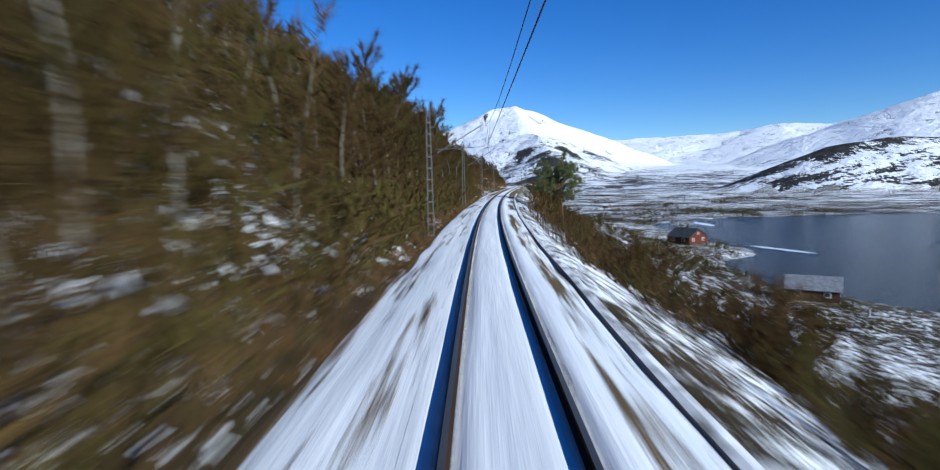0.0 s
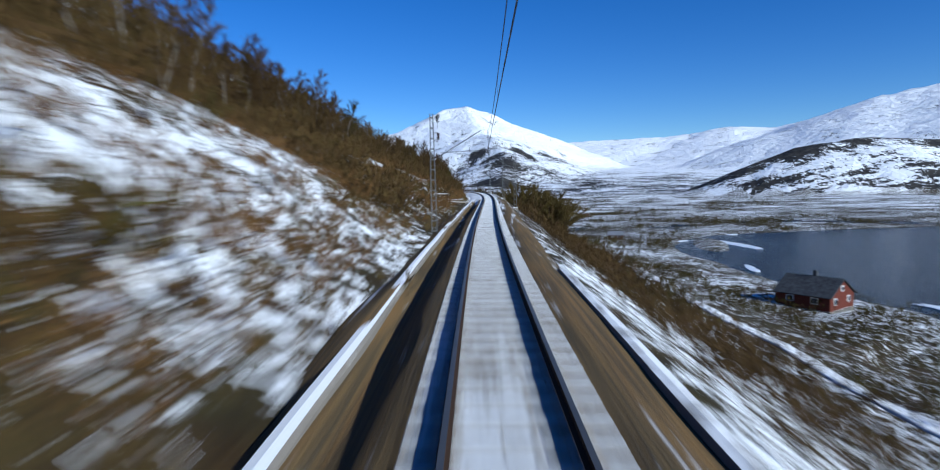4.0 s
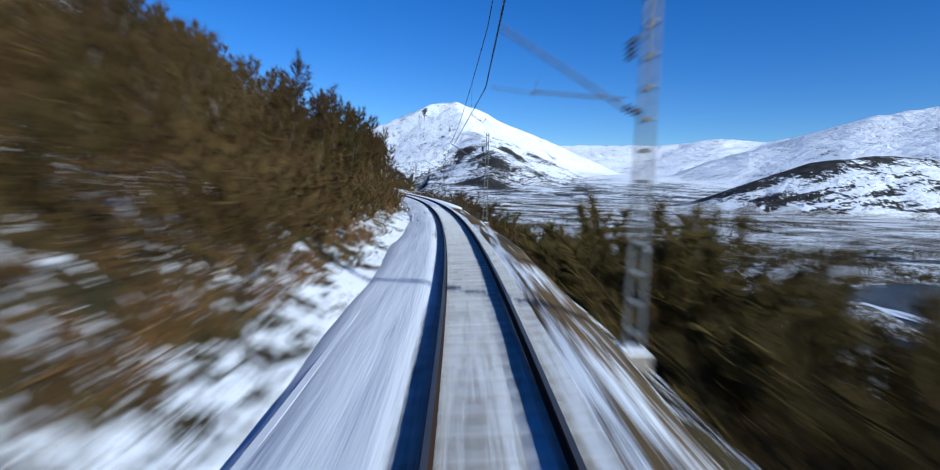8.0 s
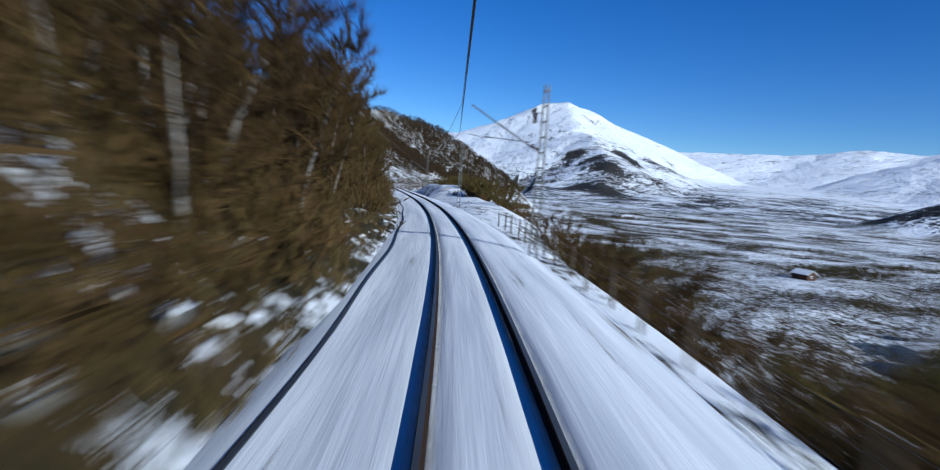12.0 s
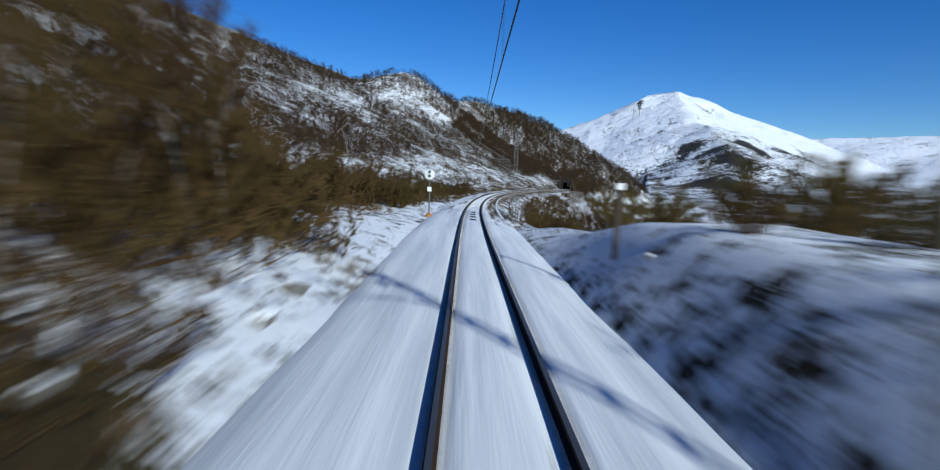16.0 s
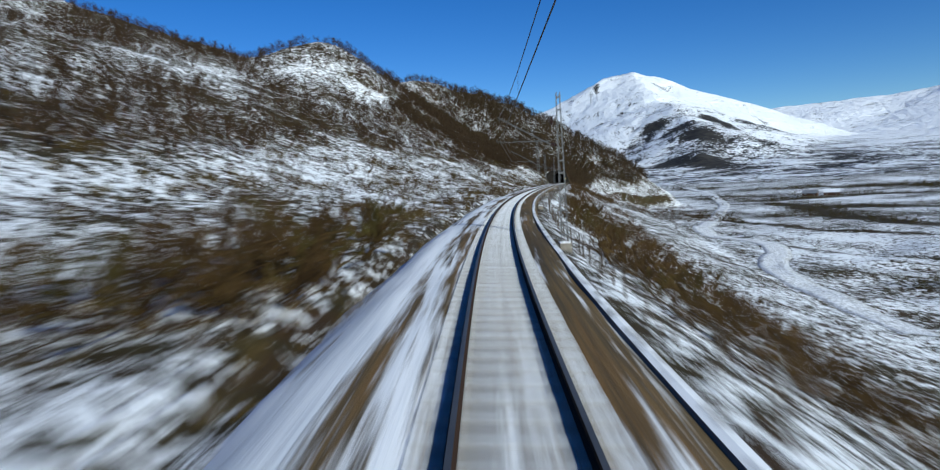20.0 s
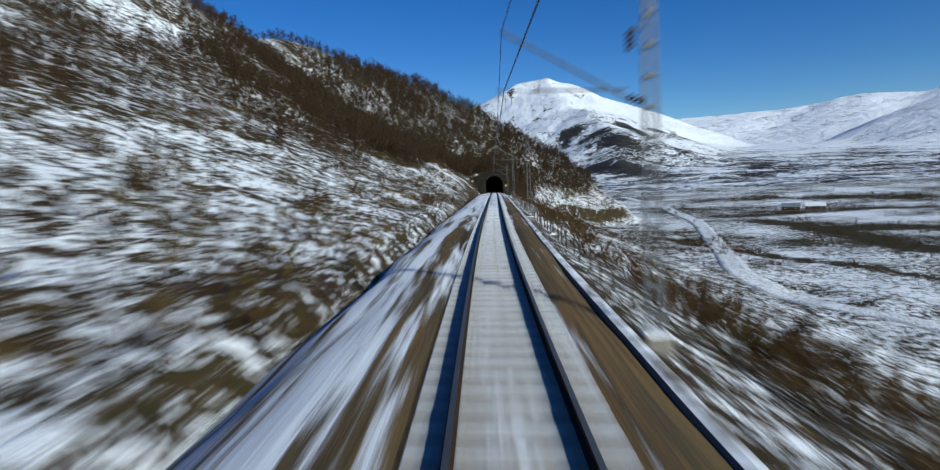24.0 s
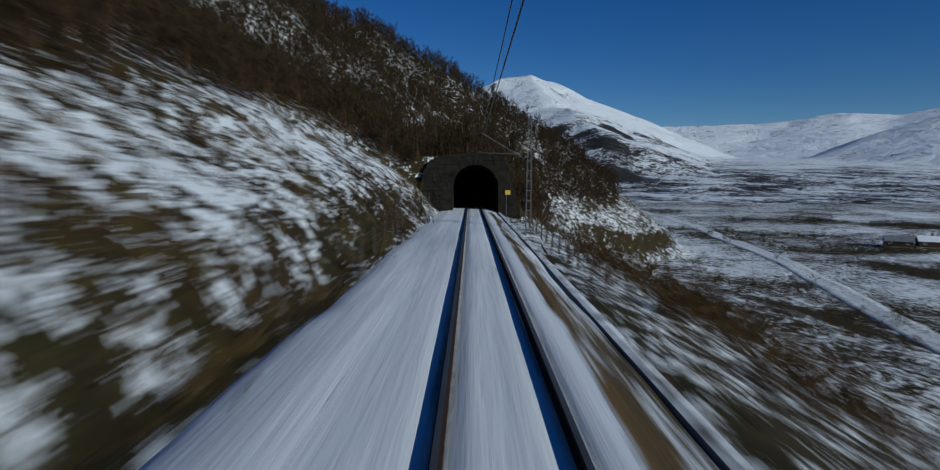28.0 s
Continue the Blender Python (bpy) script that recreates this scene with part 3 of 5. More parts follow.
def part(name, bm, material, parent, label="", smooth=False):
    """Links a bmesh as one mesh object under a thing or a part."""
    me = bpy.data.meshes.new(name)
    bm.to_mesh(me)
    bm.free()
    me.materials.append(material)
    if smooth:
        me.shade_smooth()
    return child(name, me, parent, label)


def thing(name, m, label, category, group="", kind=""):
    ob = new(name)
    ob.matrix_basis = m
    ob.empty_display_size = 0.2
    return tagged(ob, label, category, group, kind)


def box(bm, size, at=(0, 0, 0), turn=None, bevel=0.0):
    m = Matrix.Translation(at) @ (turn or Matrix()) @ Matrix.Diagonal((*size, 1))
    made = bmesh.ops.create_cube(bm, size=1, matrix=m)["verts"]
    if bevel:
        es = list({e for v in made for e in v.link_edges})
        bmesh.ops.bevel(bm, geom=es, offset=bevel, segments=1, affect="EDGES", profile=0.5)
    return bm


def boxed(size, at=(0, 0, 0), turn=None, bevel=0.0):
    return box(bmesh.new(), size, at, turn, bevel)


def tube(bm, pts, radii, n=6, cap=True):
    """A round bar along points."""
    pts = [Vector(p) for p in pts]
    rings = []
    for i, p in enumerate(pts):
        e = (pts[min(i + 1, len(pts) - 1)] - pts[max(i - 1, 0)]).normalized()
        side = e.orthogonal().normalized()
        up = e.cross(side)
        r = radii[i] if isinstance(radii, (list, tuple)) else radii
        rings.append([bm.verts.new(p + r * (math.cos(a) * side + math.sin(a) * up)) for a in np.linspace(0, 2 * math.pi, n, endpoint=False)])
    for a, b in zip(rings, rings[1:]):
        for j in range(n):
            bm.faces.new((a[j], a[(j + 1) % n], b[(j + 1) % n], b[j]))
    if cap:
        bm.faces.new(rings[0][::-1])
        bm.faces.new(rings[-1])
    return bm


def lathe(bm, profile, at=(0, 0, 0), n=10, turn=None):
    rings = []
    m = Matrix.Translation(at) @ (turn or Matrix())
    for r, z in profile:
        rings.append([bm.verts.new(m @ Vector((r * math.cos(a), r * math.sin(a), z))) for a in np.linspace(0, 2 * math.pi, n, endpoint=False)])
    for a, b in zip(rings, rings[1:]):
        for j in range(n):
            bm.faces.new((a[j], a[(j + 1) % n], b[(j + 1) % n], b[j]))
    bm.faces.new(rings[0][::-1])
    bm.faces.new(rings[-1])
    return bm


def grid_faces(n, k):
    idx = np.arange(n * k).reshape(n, k)
    return np.stack([idx[:-1, :-1], idx[:-1, 1:], idx[1:, 1:], idx[1:, :-1]], -1).reshape(-1, 4)


# ---- ground: one sheet to the horizon ----
WS = np.concatenate([[0], np.arange(0.5, 16, 0.5), np.arange(16, 60, 1.6), np.arange(60, 130, 3), np.arange(130, 420, 5.5), np.arange(420, 2700, 34), np.arange(2700, 4800, 150)])
WS = np.concatenate([-WS[:0:-1], WS])
YS = np.concatenate([np.arange(-300, -40, 20), np.arange(-40, PORTAL_Y - 0.4, 1.5), [PORTAL_Y, PORTAL_Y + 0.4], np.arange(PORTAL_Y + 1.5, 960, 3), np.arange(960, 1500, 12), np.arange(1500, 4700, 34)])


def build_ground():
    yy, ww = np.meshgrid(YS, WS, indexing="ij")
    xx = line_at(yy)[1] + ww
    zz = ground_z(xx, yy)
    d = ww
    snow = snow_cover(xx, yy, d, zz)
    slope = np.hypot(np.gradient(zz, axis=1) / np.gradient(xx, axis=1), np.gradient(zz, axis=0) / np.gradient(yy, axis=0))
    snow = snow - np.clip((slope - 0.75) * 0.9, 0, 0.7) * np.where((yy > 560) & (d < 0), .25, 1) * (yy < 1300) - np.clip((slope - 0.55) * 1.6, 0, 1.2) * (yy > 1300)
    f = grid_faces(*yy.shape)
    cy, cd = yy.ravel()[f].mean(1), d.ravel()[f].mean(1)
    hole = (cy > PORTAL_Y) & (cy < PORTAL_Y + 0.4) & (np.abs(cd) < 2.9)
    f, cy = f[~hole], cy[~hole]
    cx = xx.ravel()[f].mean(1)
    far = (cy > 1150) | (np.abs(cd[~hole]) > 900) | ((cy > 700) & (crest_height(cx, cy, *CRESTS[5]) > -14))
    me = np_mesh("ground", np.stack([xx, yy, zz], -1).reshape(-1, 3), f, [M_GROUND, M_MOUNTAIN], far, True, {"snow": snow})
    return tagged(new("ground", me), "snow-patched brown heath hillside, valley and mountains", "ground", kind="structure")


build_ground()
wat = np_mesh("water", [(40, -300, LAKE_Z), (1200, -300, LAKE_Z), (1200, 430, LAKE_Z), (40, 430, LAKE_Z)], [(0, 1, 2, 3)], [M_WATER])
tagged(new("water", wat), "dark blue open lake water with light ripples", "lake", kind="structure")

# ---- the track ----
def build_bed():
    ss = np.arange(-30, 800, 0.5)
    ds = np.array([-5.6, -5.2, -4.9, -4.6, -4.2, -3.8, -3.4, -3.0, -2.7, -2.4, -2.1, -1.8, -1.5, -1.25, -1.05, -0.92, -0.84, -0.76, -0.68, -0.58, -0.3, 0, 0.3, 0.58, 0.68, 0.76, 0.84, 0.92, 1.05, 1.25, 1.5, 1.8, 2.1, 2.4, 2.7, 3.0, 3.4])
    s2, d2 = np.meshgrid(ss, ds, indexing="ij")
    wob = 0.4 * fbm(s2, d2 * 0, 7, 3, 62)
    left = np.interp(-d2 + wob - np.interp(s2, [560, 630], [0, .55]) * step(-d2, 1.8, 2.6), [0, 1.3, 1.8, 2.4, 3.0, 3.6, 4.6], [-.2, -.2, -.22, -.27, -.36, -.66, -1.9])
    base = np.interp(np.abs(d2) + wob * .5, [0, 0.9, 1.3, 1.8, 2.4, 2.8, 3.4], [-.2, -.2, -.2, -.25, -.4, -.72, -1.5])
    left = np.where((s2 > 262) & (s2 < 442), np.maximum(left, np.interp(-d2, [0, 2.4, 3, 3.6, 4.6], [-.2, -.27, -.31, -.5, -1.2])), left)
    edge = np.interp(s2, [560, 630], [3.2, 3.75]) + wob * .5
    left = left + step(s2, 470, 500) * (np.where(-d2 > edge, np.maximum(left, -.4 - .7 * (-d2 - edge)), left) - left)     # a smooth snowy flank
    drain = np.interp(s2, [98, 108, 180, 192], [0, 1, 1, 0])     # an open drain between ballast and trough
    left = left - .5 * drain * step(-d2 + wob * .4, 1.55, 1.95) * (1 - step(-d2, 2.35, 2.6))
    base = np.where((s2 > 262) & (s2 < 442), np.maximum(base, np.interp(d2, [0, 1.8, 2.4, 2.8, 3.4], [-.2, -.25, -.34, -.43, -.7])), base)
    base = np.where(d2 < 0, left, base)
    cov = bed_snow(s2, d2)
    base = base - .05 * (1 - step(cov, .5, .75)) * (1 - step(np.abs(d2), 1.25, 1.45))     # sleepers stand clear where snow is thin
    z = base + 0.055 * step(cov, 0.6, 0.95) + 0.025 * fbm(s2 / 6, d2, 0.8, 3, 61) * (0.4 + np.abs(d2) / 2)
    p = on_track(s2.ravel(), d2.ravel(), z.ravel())
    me = np_mesh("ballast_bed", p, grid_faces(*s2.shape), [M_BED], None, True, {"snow": cov * 0.95})
    uv = me.uv_layers.new(name="UVMap")
    loops = np.empty(len(me.loops), np.int32)
    me.loops.foreach_get("vertex_index", loops)
    uv.data.foreach_set("uv", np.stack([d2.ravel()[loops], s2.ravel()[loops]], -1).astype(np.float32).ravel())
    return tagged(new("ballast_bed", me), "snow-dusted gravel ballast with brown bare strips", "track bed", kind="structure")


build_bed()
track = tagged(new("railway_track"), "single railway track of rusty rails on frosted sleepers", "railway track", kind="structure")
RAIL_FORM = [(-.036, 0), (.036, 0), (.036, -.035), (.01, -.05), (.01, -.145), (.07, -.165), (.07, -.175), (-.07, -.175), (-.07, -.165), (-.01, -.145), (-.01, -.05), (-.036, -.035)]
for dd in (-0.7535, 0.7535):
    ss = np.arange(-25, 795, 1.0)
    pts = np.stack([on_track(ss, dd + a, b) for a, b in RAIL_FORM], 1)
    k = len(RAIL_FORM)
    i = np.arange(len(ss) - 1)[:, None] * k
    j = np.arange(k)[None]
    f = np.stack([i + j, i + (j + 1) % k, i + k + (j + 1) % k, i + k + j], -1).reshape(-1, 4)
    idx = np.tile((np.arange(k) > 0) * 1, len(ss) - 1)
    child("rail", np_mesh("rail", pts.reshape(-1, 3), f, [M_HEAD, M_RAIL], idx), track, "rusty steel rail with a polished head")


def sleeper_mesh():
    bm = boxed((2.5, 0.25, 0.18), (0, 0, -0.265), bevel=0.02)
    for x in (-0.62, -0.88, 0.62, 0.88):
        box(bm, (0.09, 0.12, 0.035), (x, 0, -0.165))
    me = bpy.data.meshes.new("sleeper")
    bm.to_mesh(me)
    bm.free()
    me.materials.append(M_SLEEPER)
    return me


SLEEPER = sleeper_mesh()


def track_pose(s):
    c = Vector(on_track(s))
    return Matrix.Translation(c) @ Matrix.Rotation(float(along(LINE_TH, s)), 4, "Z") @ Matrix.Rotation(float(along(LINE_C, s)), 4, "Y")


def build_sleepers():
    verts = np.array([v.co for v in SLEEPER.vertices])
    SLEEPER.calc_loop_triangles()
    tris = np.array([t.vertices for t in SLEEPER.loop_triangles])
    allv, allf, n = [], [], 0
    for i, s in enumerate(np.arange(-20, 790, 0.62)):
        m = track_pose(s) @ pose(0, 0, random.uniform(-.008, .006), 0, 0, random.uniform(-.5, .5))
        if 455 < s < 641:
            child("sleeper", SLEEPER, track, m=m)
        else:
            a = np.array(m)
            allv.append(verts @ a[:3, :3].T + a[:3, 3])
            allf.append(tris + n)
            n += len(verts)
    tagged(child("sleepers", np_mesh("sleepers", np.concatenate(allv), np.concatenate(allf), [M_SLEEPER]), track), kind="stuff")


build_sleepers()


# ---- tunnel portal ----
def build_portal():
    z0 = float(along(LINE_Z, PORTAL_S))
    th = float(along(LINE_TH, PORTAL_S))
    at = Matrix.Translation((PORTAL_X, PORTAL_Y, z0)) @ Matrix.Rotation(th, 4, "Z")
    por = tagged(new("tunnel_portal"), "dark sooty stone tunnel portal with a round arch", "tunnel portal", kind="structure")
    por.matrix_basis = at
    cx, half, spring, top = 0.1, 2.34, 2.2, 4.5
    arch = [(cx - half, -0.8), (cx - half, 0.6)] + [(cx - half * math.cos(a), spring + (top - spring) * math.sin(a)) for a in np.linspace(0, math.pi, 17)] + [(cx + half, 0.6), (cx + half, -0.8)]
    outer = [(-5.6, -0.8), (-5.6, 1.5), (-5.3, 3.6), (-4.6, 4.9), (-3.4, 5.4), (-2.4, 5.55), (-1.8, 5.6), (-1.2, 5.62), (-0.6, 5.64), (0, 5.65), (0.1, 5.65), (0.3, 5.65),
             (0.7, 5.64), (1.2, 5.6), (1.8, 5.55), (2.3, 5.45), (2.8, 5.3), (3.1, 5.0), (3.6, 3.4), (4.2, 1.6), (4.9, -0.8)]
    bm = bmesh.new()
    rows = [[bm.verts.new((x, y, z)) for x, z in line] for y in (-0.45, 0.6) for line in (arch, outer)]
    n = len(arch)
    for i in range(n - 1):
        bm.faces.new((rows[0][i], rows[1][i], rows[1][i + 1], rows[0][i + 1]))
        bm.faces.new((rows[1][i], rows[3][i], rows[3][i + 1], rows[1][i + 1]))
        bm.faces.new((rows[0][i], rows[0][i + 1], rows[2][i + 1], rows[2][i]))
        bm.faces.new((rows[2][i], rows[2][i + 1], rows[3][i + 1], rows[3][i]))
    part("portal_wall", bm, M_PORTAL, por, "sooty rough masonry front wall")
    # arch stones stand proud of the wall
    for a, b in zip(np.linspace(0, math.pi, 18), np.linspace(0, math.pi, 18)[1:]):
        a, b = a + 0.012, b - 0.012
        bm = bmesh.new()
        pts = []
        for y in (-0.52, -0.4):
            for q, out in ((a, 0.01), (b, 0.01), (b, 0.5), (a, 0.5)):
                pts.append(bm.verts.new((cx - (half + out) * math.cos(q), y, spring + (top - spring + out) * math.sin(q))))
        bm.faces.new(pts[:4])
        for i in range(4):
            bm.faces.new((pts[i], pts[4 + i], pts[4 + (i + 1) % 4], pts[(i + 1) % 4]))
        part("arch_stone", bm, M_PORTAL, por)
    # courses of stones on the front
    for z in np.arange(0.0, 5.2, 0.45):
        x = -5.3 + random.uniform(0, .4)
        while x < 4.6:
            w = random.uniform(0.55, 1.0)
            mx, mz = x + w / 2, z + 0.2
            inside = abs(mx - cx) < half + 0.85 and (mz < spring or ((mx - cx) / (half + .85)) ** 2 + ((mz - spring) / (top - spring + .75)) ** 2 < 1)
            fits = mx - w / 2 > -5.5 + .35 * max(mz - 2, 0) and mz < 5.2 - .25 * max(-2.5 - mx, 0) and mx + w / 2 < 4.75 - 0.3 * max(mz, 0) - (0.1 if mz > 4.6 else 0)
            if not inside and fits:
                part("stone", boxed((w - .04, 0.1, 0.4), (mx, -0.45 - random.uniform(0, .03), mz), bevel=0.03), M_PORTAL, por)
            x += w
    # the bore behind
    bm = bmesh.new()
    rings = []
    for y in np.arange(0.5, 62, 4):
        p = Vector(on_track(PORTAL_S + y)) - Vector(on_track(PORTAL_S))
        c, s = math.cos(-th), math.sin(-th)
        q = Vector((p.x * c - p.y * s, p.x * s + p.y * c, p.z))
        rings.append([bm.verts.new((q.x + x * 1.01, q.y, q.z + z)) for x, z in arch])
    for a, b in zip(rings, rings[1:]):
        for i in range(n - 1):
            bm.faces.new((a[i], a[i + 1], b[i + 1], b[i]))
    bm.faces.new(rings[-1])
    part("tunnel_lining", bm, M_SOOT, por, "black sooty tunnel lining")


build_portal()


# ---- overhead line ----
MAST_S = [(31.2, -1), (62.2, -1), (98.0, -1), (132.0, -1), (167.4, 1), (206.7, 1), (242.2, 1), (280.2, 1), (316.0, 1), (354.0, 1), (394.4, 1),
          (435.0, 1), (474.3, 1), (516.8, 1), (553.5, 1), (597.7, 1), (636.5, 1), (677.2, 1), (719.0, 1)]
MAST_D = 3.2


def lumps(n, r, length):
    out = []
    for i in range(n):
        z = i * length / n
        out += [(r * 0.45, z), (r, z + length / n * 0.35), (r, z + length / n * 0.55), (r * 0.45, z + length / n * 0.8)]
    return out


def build_mast():
    m = thing("catenary_mast", Matrix(), "grey steel lattice mast carrying the overhead wire", "catenary mast", "masts along the railway")
    part("foundation", boxed((0.6, 0.6, 1.4), (0.05, 0, -1.35), bevel=0.04), M_CONCRETE, m, "concrete foundation block")
    for x in (-0.13, 0.21):
        bm = bmesh.new()
        top = 0.04 + (x - 0.04) * 0.5
        for y in (-0.07, 0.07):
            tube(bm, [(x, y, -0.8), (top, y, 6.75)], 0.03, 4)
        part("mast_leg", bm, M_STEEL, m)
    for z in np.arange(-0.3, 6.7, 0.62):
        w = 0.34 * (1 - 0.5 * (z + 0.8) / 7.5)
        part("batten", boxed((w + 0.05, 0.2, 0.07), (0.04, 0, z)), M_STEEL, m)
    bm = bmesh.new()
    tube(bm, [(-0.35, 0, 4.2), (-2.95, 0, 5.72)], 0.03, 6)
    part("cantilever_tube", bm, M_STEEL, m)
    bm = bmesh.new()
    tube(bm, [(-0.45, 0, 4.42), (-2.3, 0, 4.5)], 0.022, 6)
    tube(bm, [(-2.2, 0, 4.72), (-2.2, 0, 4.46), (-3.1, 0, 4.56)], 0.013, 5)
    part("steady_arm", bm, M_STEEL, m)
    part("insulator", lathe(bmesh.new(), lumps(4, 0.085, 0.42), (-0.05, 0, 4.12), 9, Matrix.Rotation(radians(-68), 4, "Y")), M_GLAZE, m, "brown ribbed insulator")
    bm = bmesh.new()
    tube(bm, [(0, 0, 5.62), (-0.32, 0, 5.62), (-0.34, 0, 5.5)], 0.025, 5)
    part("bracket", bm, M_STEEL, m)
    part("insulator", lathe(bmesh.new(), lumps(4, 0.1, 0.42), (-0.34, 0, 5.2), 9), M_GLAZE, m, "brown ribbed insulator")
    return m


def line_pose(s, d, z=0.0, turn=0.0):
    return Matrix.Translation(beside(s, d, z)) @ Matrix.Rotation(float(along(LINE_TH, s)) + radians(turn), 4, "Z")


mast = build_mast()
mast.matrix_basis = line_pose(MAST_S[0][0], MAST_S[0][1] * MAST_D, 0, 180)
for s, side in MAST_S[1:]:
    copy_thing(mast, line_pose(s, side * MAST_D, 0, 180 if side < 0 else 0))

over = thing("overhead_line", Matrix(), "dark twin overhead wires hung between the masts", "overhead wire")


def build_wires():
    knots = [(-40, 1), (-8, 1)] + MAST_S + [(760, 1)]
    contact, carrier = [], []
    for i, ((s0, a), (s1, b)) in enumerate(zip(knots, knots[1:])):
        z0, z1 = (float(np.interp(q, [-8, 31, 100, 167, 204, 242, 278, 353, 392, 435, 475, 640, 700], [.4, -.05, .05, .18, 0, -.1, -.2, -.1, 0, .1, .27, .28, .05])) for q in (s0, s1))
        drop = []
        for u in np.linspace(0, 1, 9)[:-1]:
            s = s0 + (s1 - s0) * u
            # the wire is straight between masts
            p = beside(s0, z0).lerp(beside(s1, z1), u)
            zl = float(along(LINE_Z, s))
            contact.append((p.x, p.y, zl + 4.55))
            carrier.append((p.x, p.y, zl + 5.72 - 0.75 * 4 * u * (1 - u)))
            if u in (0.125, 0.375, 0.625, 0.875):
                drop.append((contact[-1], carrier[-1]))
        for c, t in drop:
            part("dropper", tube(bmesh.new(), [c, t], 0.004, 4), M_WIRE, over)
    part("contact_wire", tube(bmesh.new(), contact, 0.011, 5), M_WIRE, over)
    part("carrier_wire", tube(bmesh.new(), carrier, 0.009, 5), M_WIRE, over)


build_wires()


# ---- cable troughs and fences ----
def trough(d, s0, s1, lids):
    ss = np.arange(s0, s1, 1.0)
    form = [(-.2, -1.0), (-.18, -.36), (-.13, -.28), (0, -.26), (.13, -.28), (.18, -.36), (.2, -1.0)]
    wob = 0.05 * fbm(ss, ss * 0, 9, 2, 71)
    pts = np.stack([on_track(ss, d + wob + a, b - 0.03) for a, b in form], 1)
    f = grid_faces(len(ss), len(form))
    me = np_mesh("cable_trough", pts.reshape(-1, 3), f[:, ::-1], [lids])
    tagged(new("cable_trough", me), "low concrete cable trough capped with snow beside the track", "cable trough", kind="structure")


trough(2.5, -25, 118, M_TROUGH)
trough(2.5, 437, 741, M_TROUGH)
trough(-2.75, 84, 335, M_CONCRETE)


def fence(d, s0, s1, gap, height, label):
    f = thing("wire_fence", Matrix(), label, "fence")
    tops = []
    ss = np.arange(s0, s1, gap)
    for i, s in enumerate(ss):
        p = beside(s, d + random.uniform(-.08, .08))
        p.z = float(ground_z(p.x, p.y))
        tip = p + Vector((random.uniform(-.06, .06), random.uniform(-.06, .06), height * random.uniform(.9, 1.05)))
        part("post", tube(bmesh.new(), [p - Vector((0, 0, .3)), p.lerp(tip, .6), tip], [.05, .045, .035], 6), M_POST, f)
        tops.append((p, tip))
    for k in (0.35, 0.65, 0.93):
        part("wire", tube(bmesh.new(), [a.lerp(b, k) for a, b in tops], 0.005, 3), M_WIRE, f)


fence(4.3, 440, 738, 2.6, 1.15, "weathered wooden post and wire fence above the slope")
fence(4.2, 246, 336, 2.5, 1.15, "weathered wooden post and wire fence along the curve")
fence(-4.4, 704, 738, 2.6, 1.1, "weathered wooden post and wire fence by the tunnel")
fence(4.4, 38, 84, 2.4, 1.15, "weathered wooden post and wire fence above the lake")


# ---- line-side things ----
def build_signal():
    s, d = 437.0, -3.6
    p = beside(s, d)
    p.z = float(ground_z(p.x, p.y))
    g = thing("railway_signal", Matrix.Translation(p) @ Matrix.Rotation(float(along(LINE_TH, s)), 4, "Z"), "distant railway signal with a round pale target on a thin post", "railway signal")
    part("foundation", lathe(bmesh.new(), [(.34, -.4), (.34, .05), (.24, .3), (.1, .42)], n=8), M_RUSTORANGE, g, "rust-orange foot")
    part("post", tube(bmesh.new(), [(0, 0, 0), (0, 0, 3.9)], 0.06, 8), M_STEEL, g)
    tgt = part("target", lathe(bmesh.new(), [(.4, 0), (.42, .015), (.42, .035), (.4, .05)], (0, -0.1, 3.55), 20, Matrix.Rotation(radians(90), 4, "X")), M_BLUEWHITE, g, "round pale grey target plate")
    for z in (3.76, 3.42):
        part("lamp", lathe(bmesh.new(), [(.1, 0), (.12, .16), (.1, .2)], (0.0, -0.14, z), 12, Matrix.Rotation(radians(90), 4, "X")), M_BLACK, tgt, "hooded black lamp")
    part("plate", boxed((.34, .03, .36), (0, -.08, 2.35), bevel=.01), M_BLUEWHITE, g, "small square white plate")


build_signal()
BALISE_LABEL = "flat grey balise box fixed between the rails"
bal = None
for s in (431.6, 434.8, 438.1, 441.4):
    m = track_pose(s)
    if bal is None:
        bal = thing("balise", m, BALISE_LABEL, "balise", "balises between the rails")
        part("housing", boxed((.42, .5, .09), (0.02, 0, -.12), bevel=.02), M_BLACK, bal)
        part("mounting_plate", boxed((.5, .12, .03), (0.02, 0, -.15)), M_STEEL, bal)
    else:
        copy_thing(bal, m)

sign_at = line_pose(738, 3.05)
sg = thing("tunnel_sign", sign_at, "small yellow sign on a thin post beside the tunnel", "sign")
part("post", tube(bmesh.new(), [(0, 0, -.7), (0, 0, 1.9)], .035, 6), M_STEEL, sg)
part("plate", boxed((.5, .03, .42), (.12, -.04, 1.75), bevel=.01), M_YELLOW, sg, "yellow plate")

pole = thing("old_pole", Matrix.Translation(beside(272, -6.2, 0)) @ pose(0, 0, 0, 1.5, 1, 0), "bare grey wooden pole standing among birches", "pole")
part("shaft", tube(bmesh.new(), [(0, 0, -1), (0, 0, 3), (0, 0, 6.2)], [.12, .11, .08], 8), M_LOG, pole)


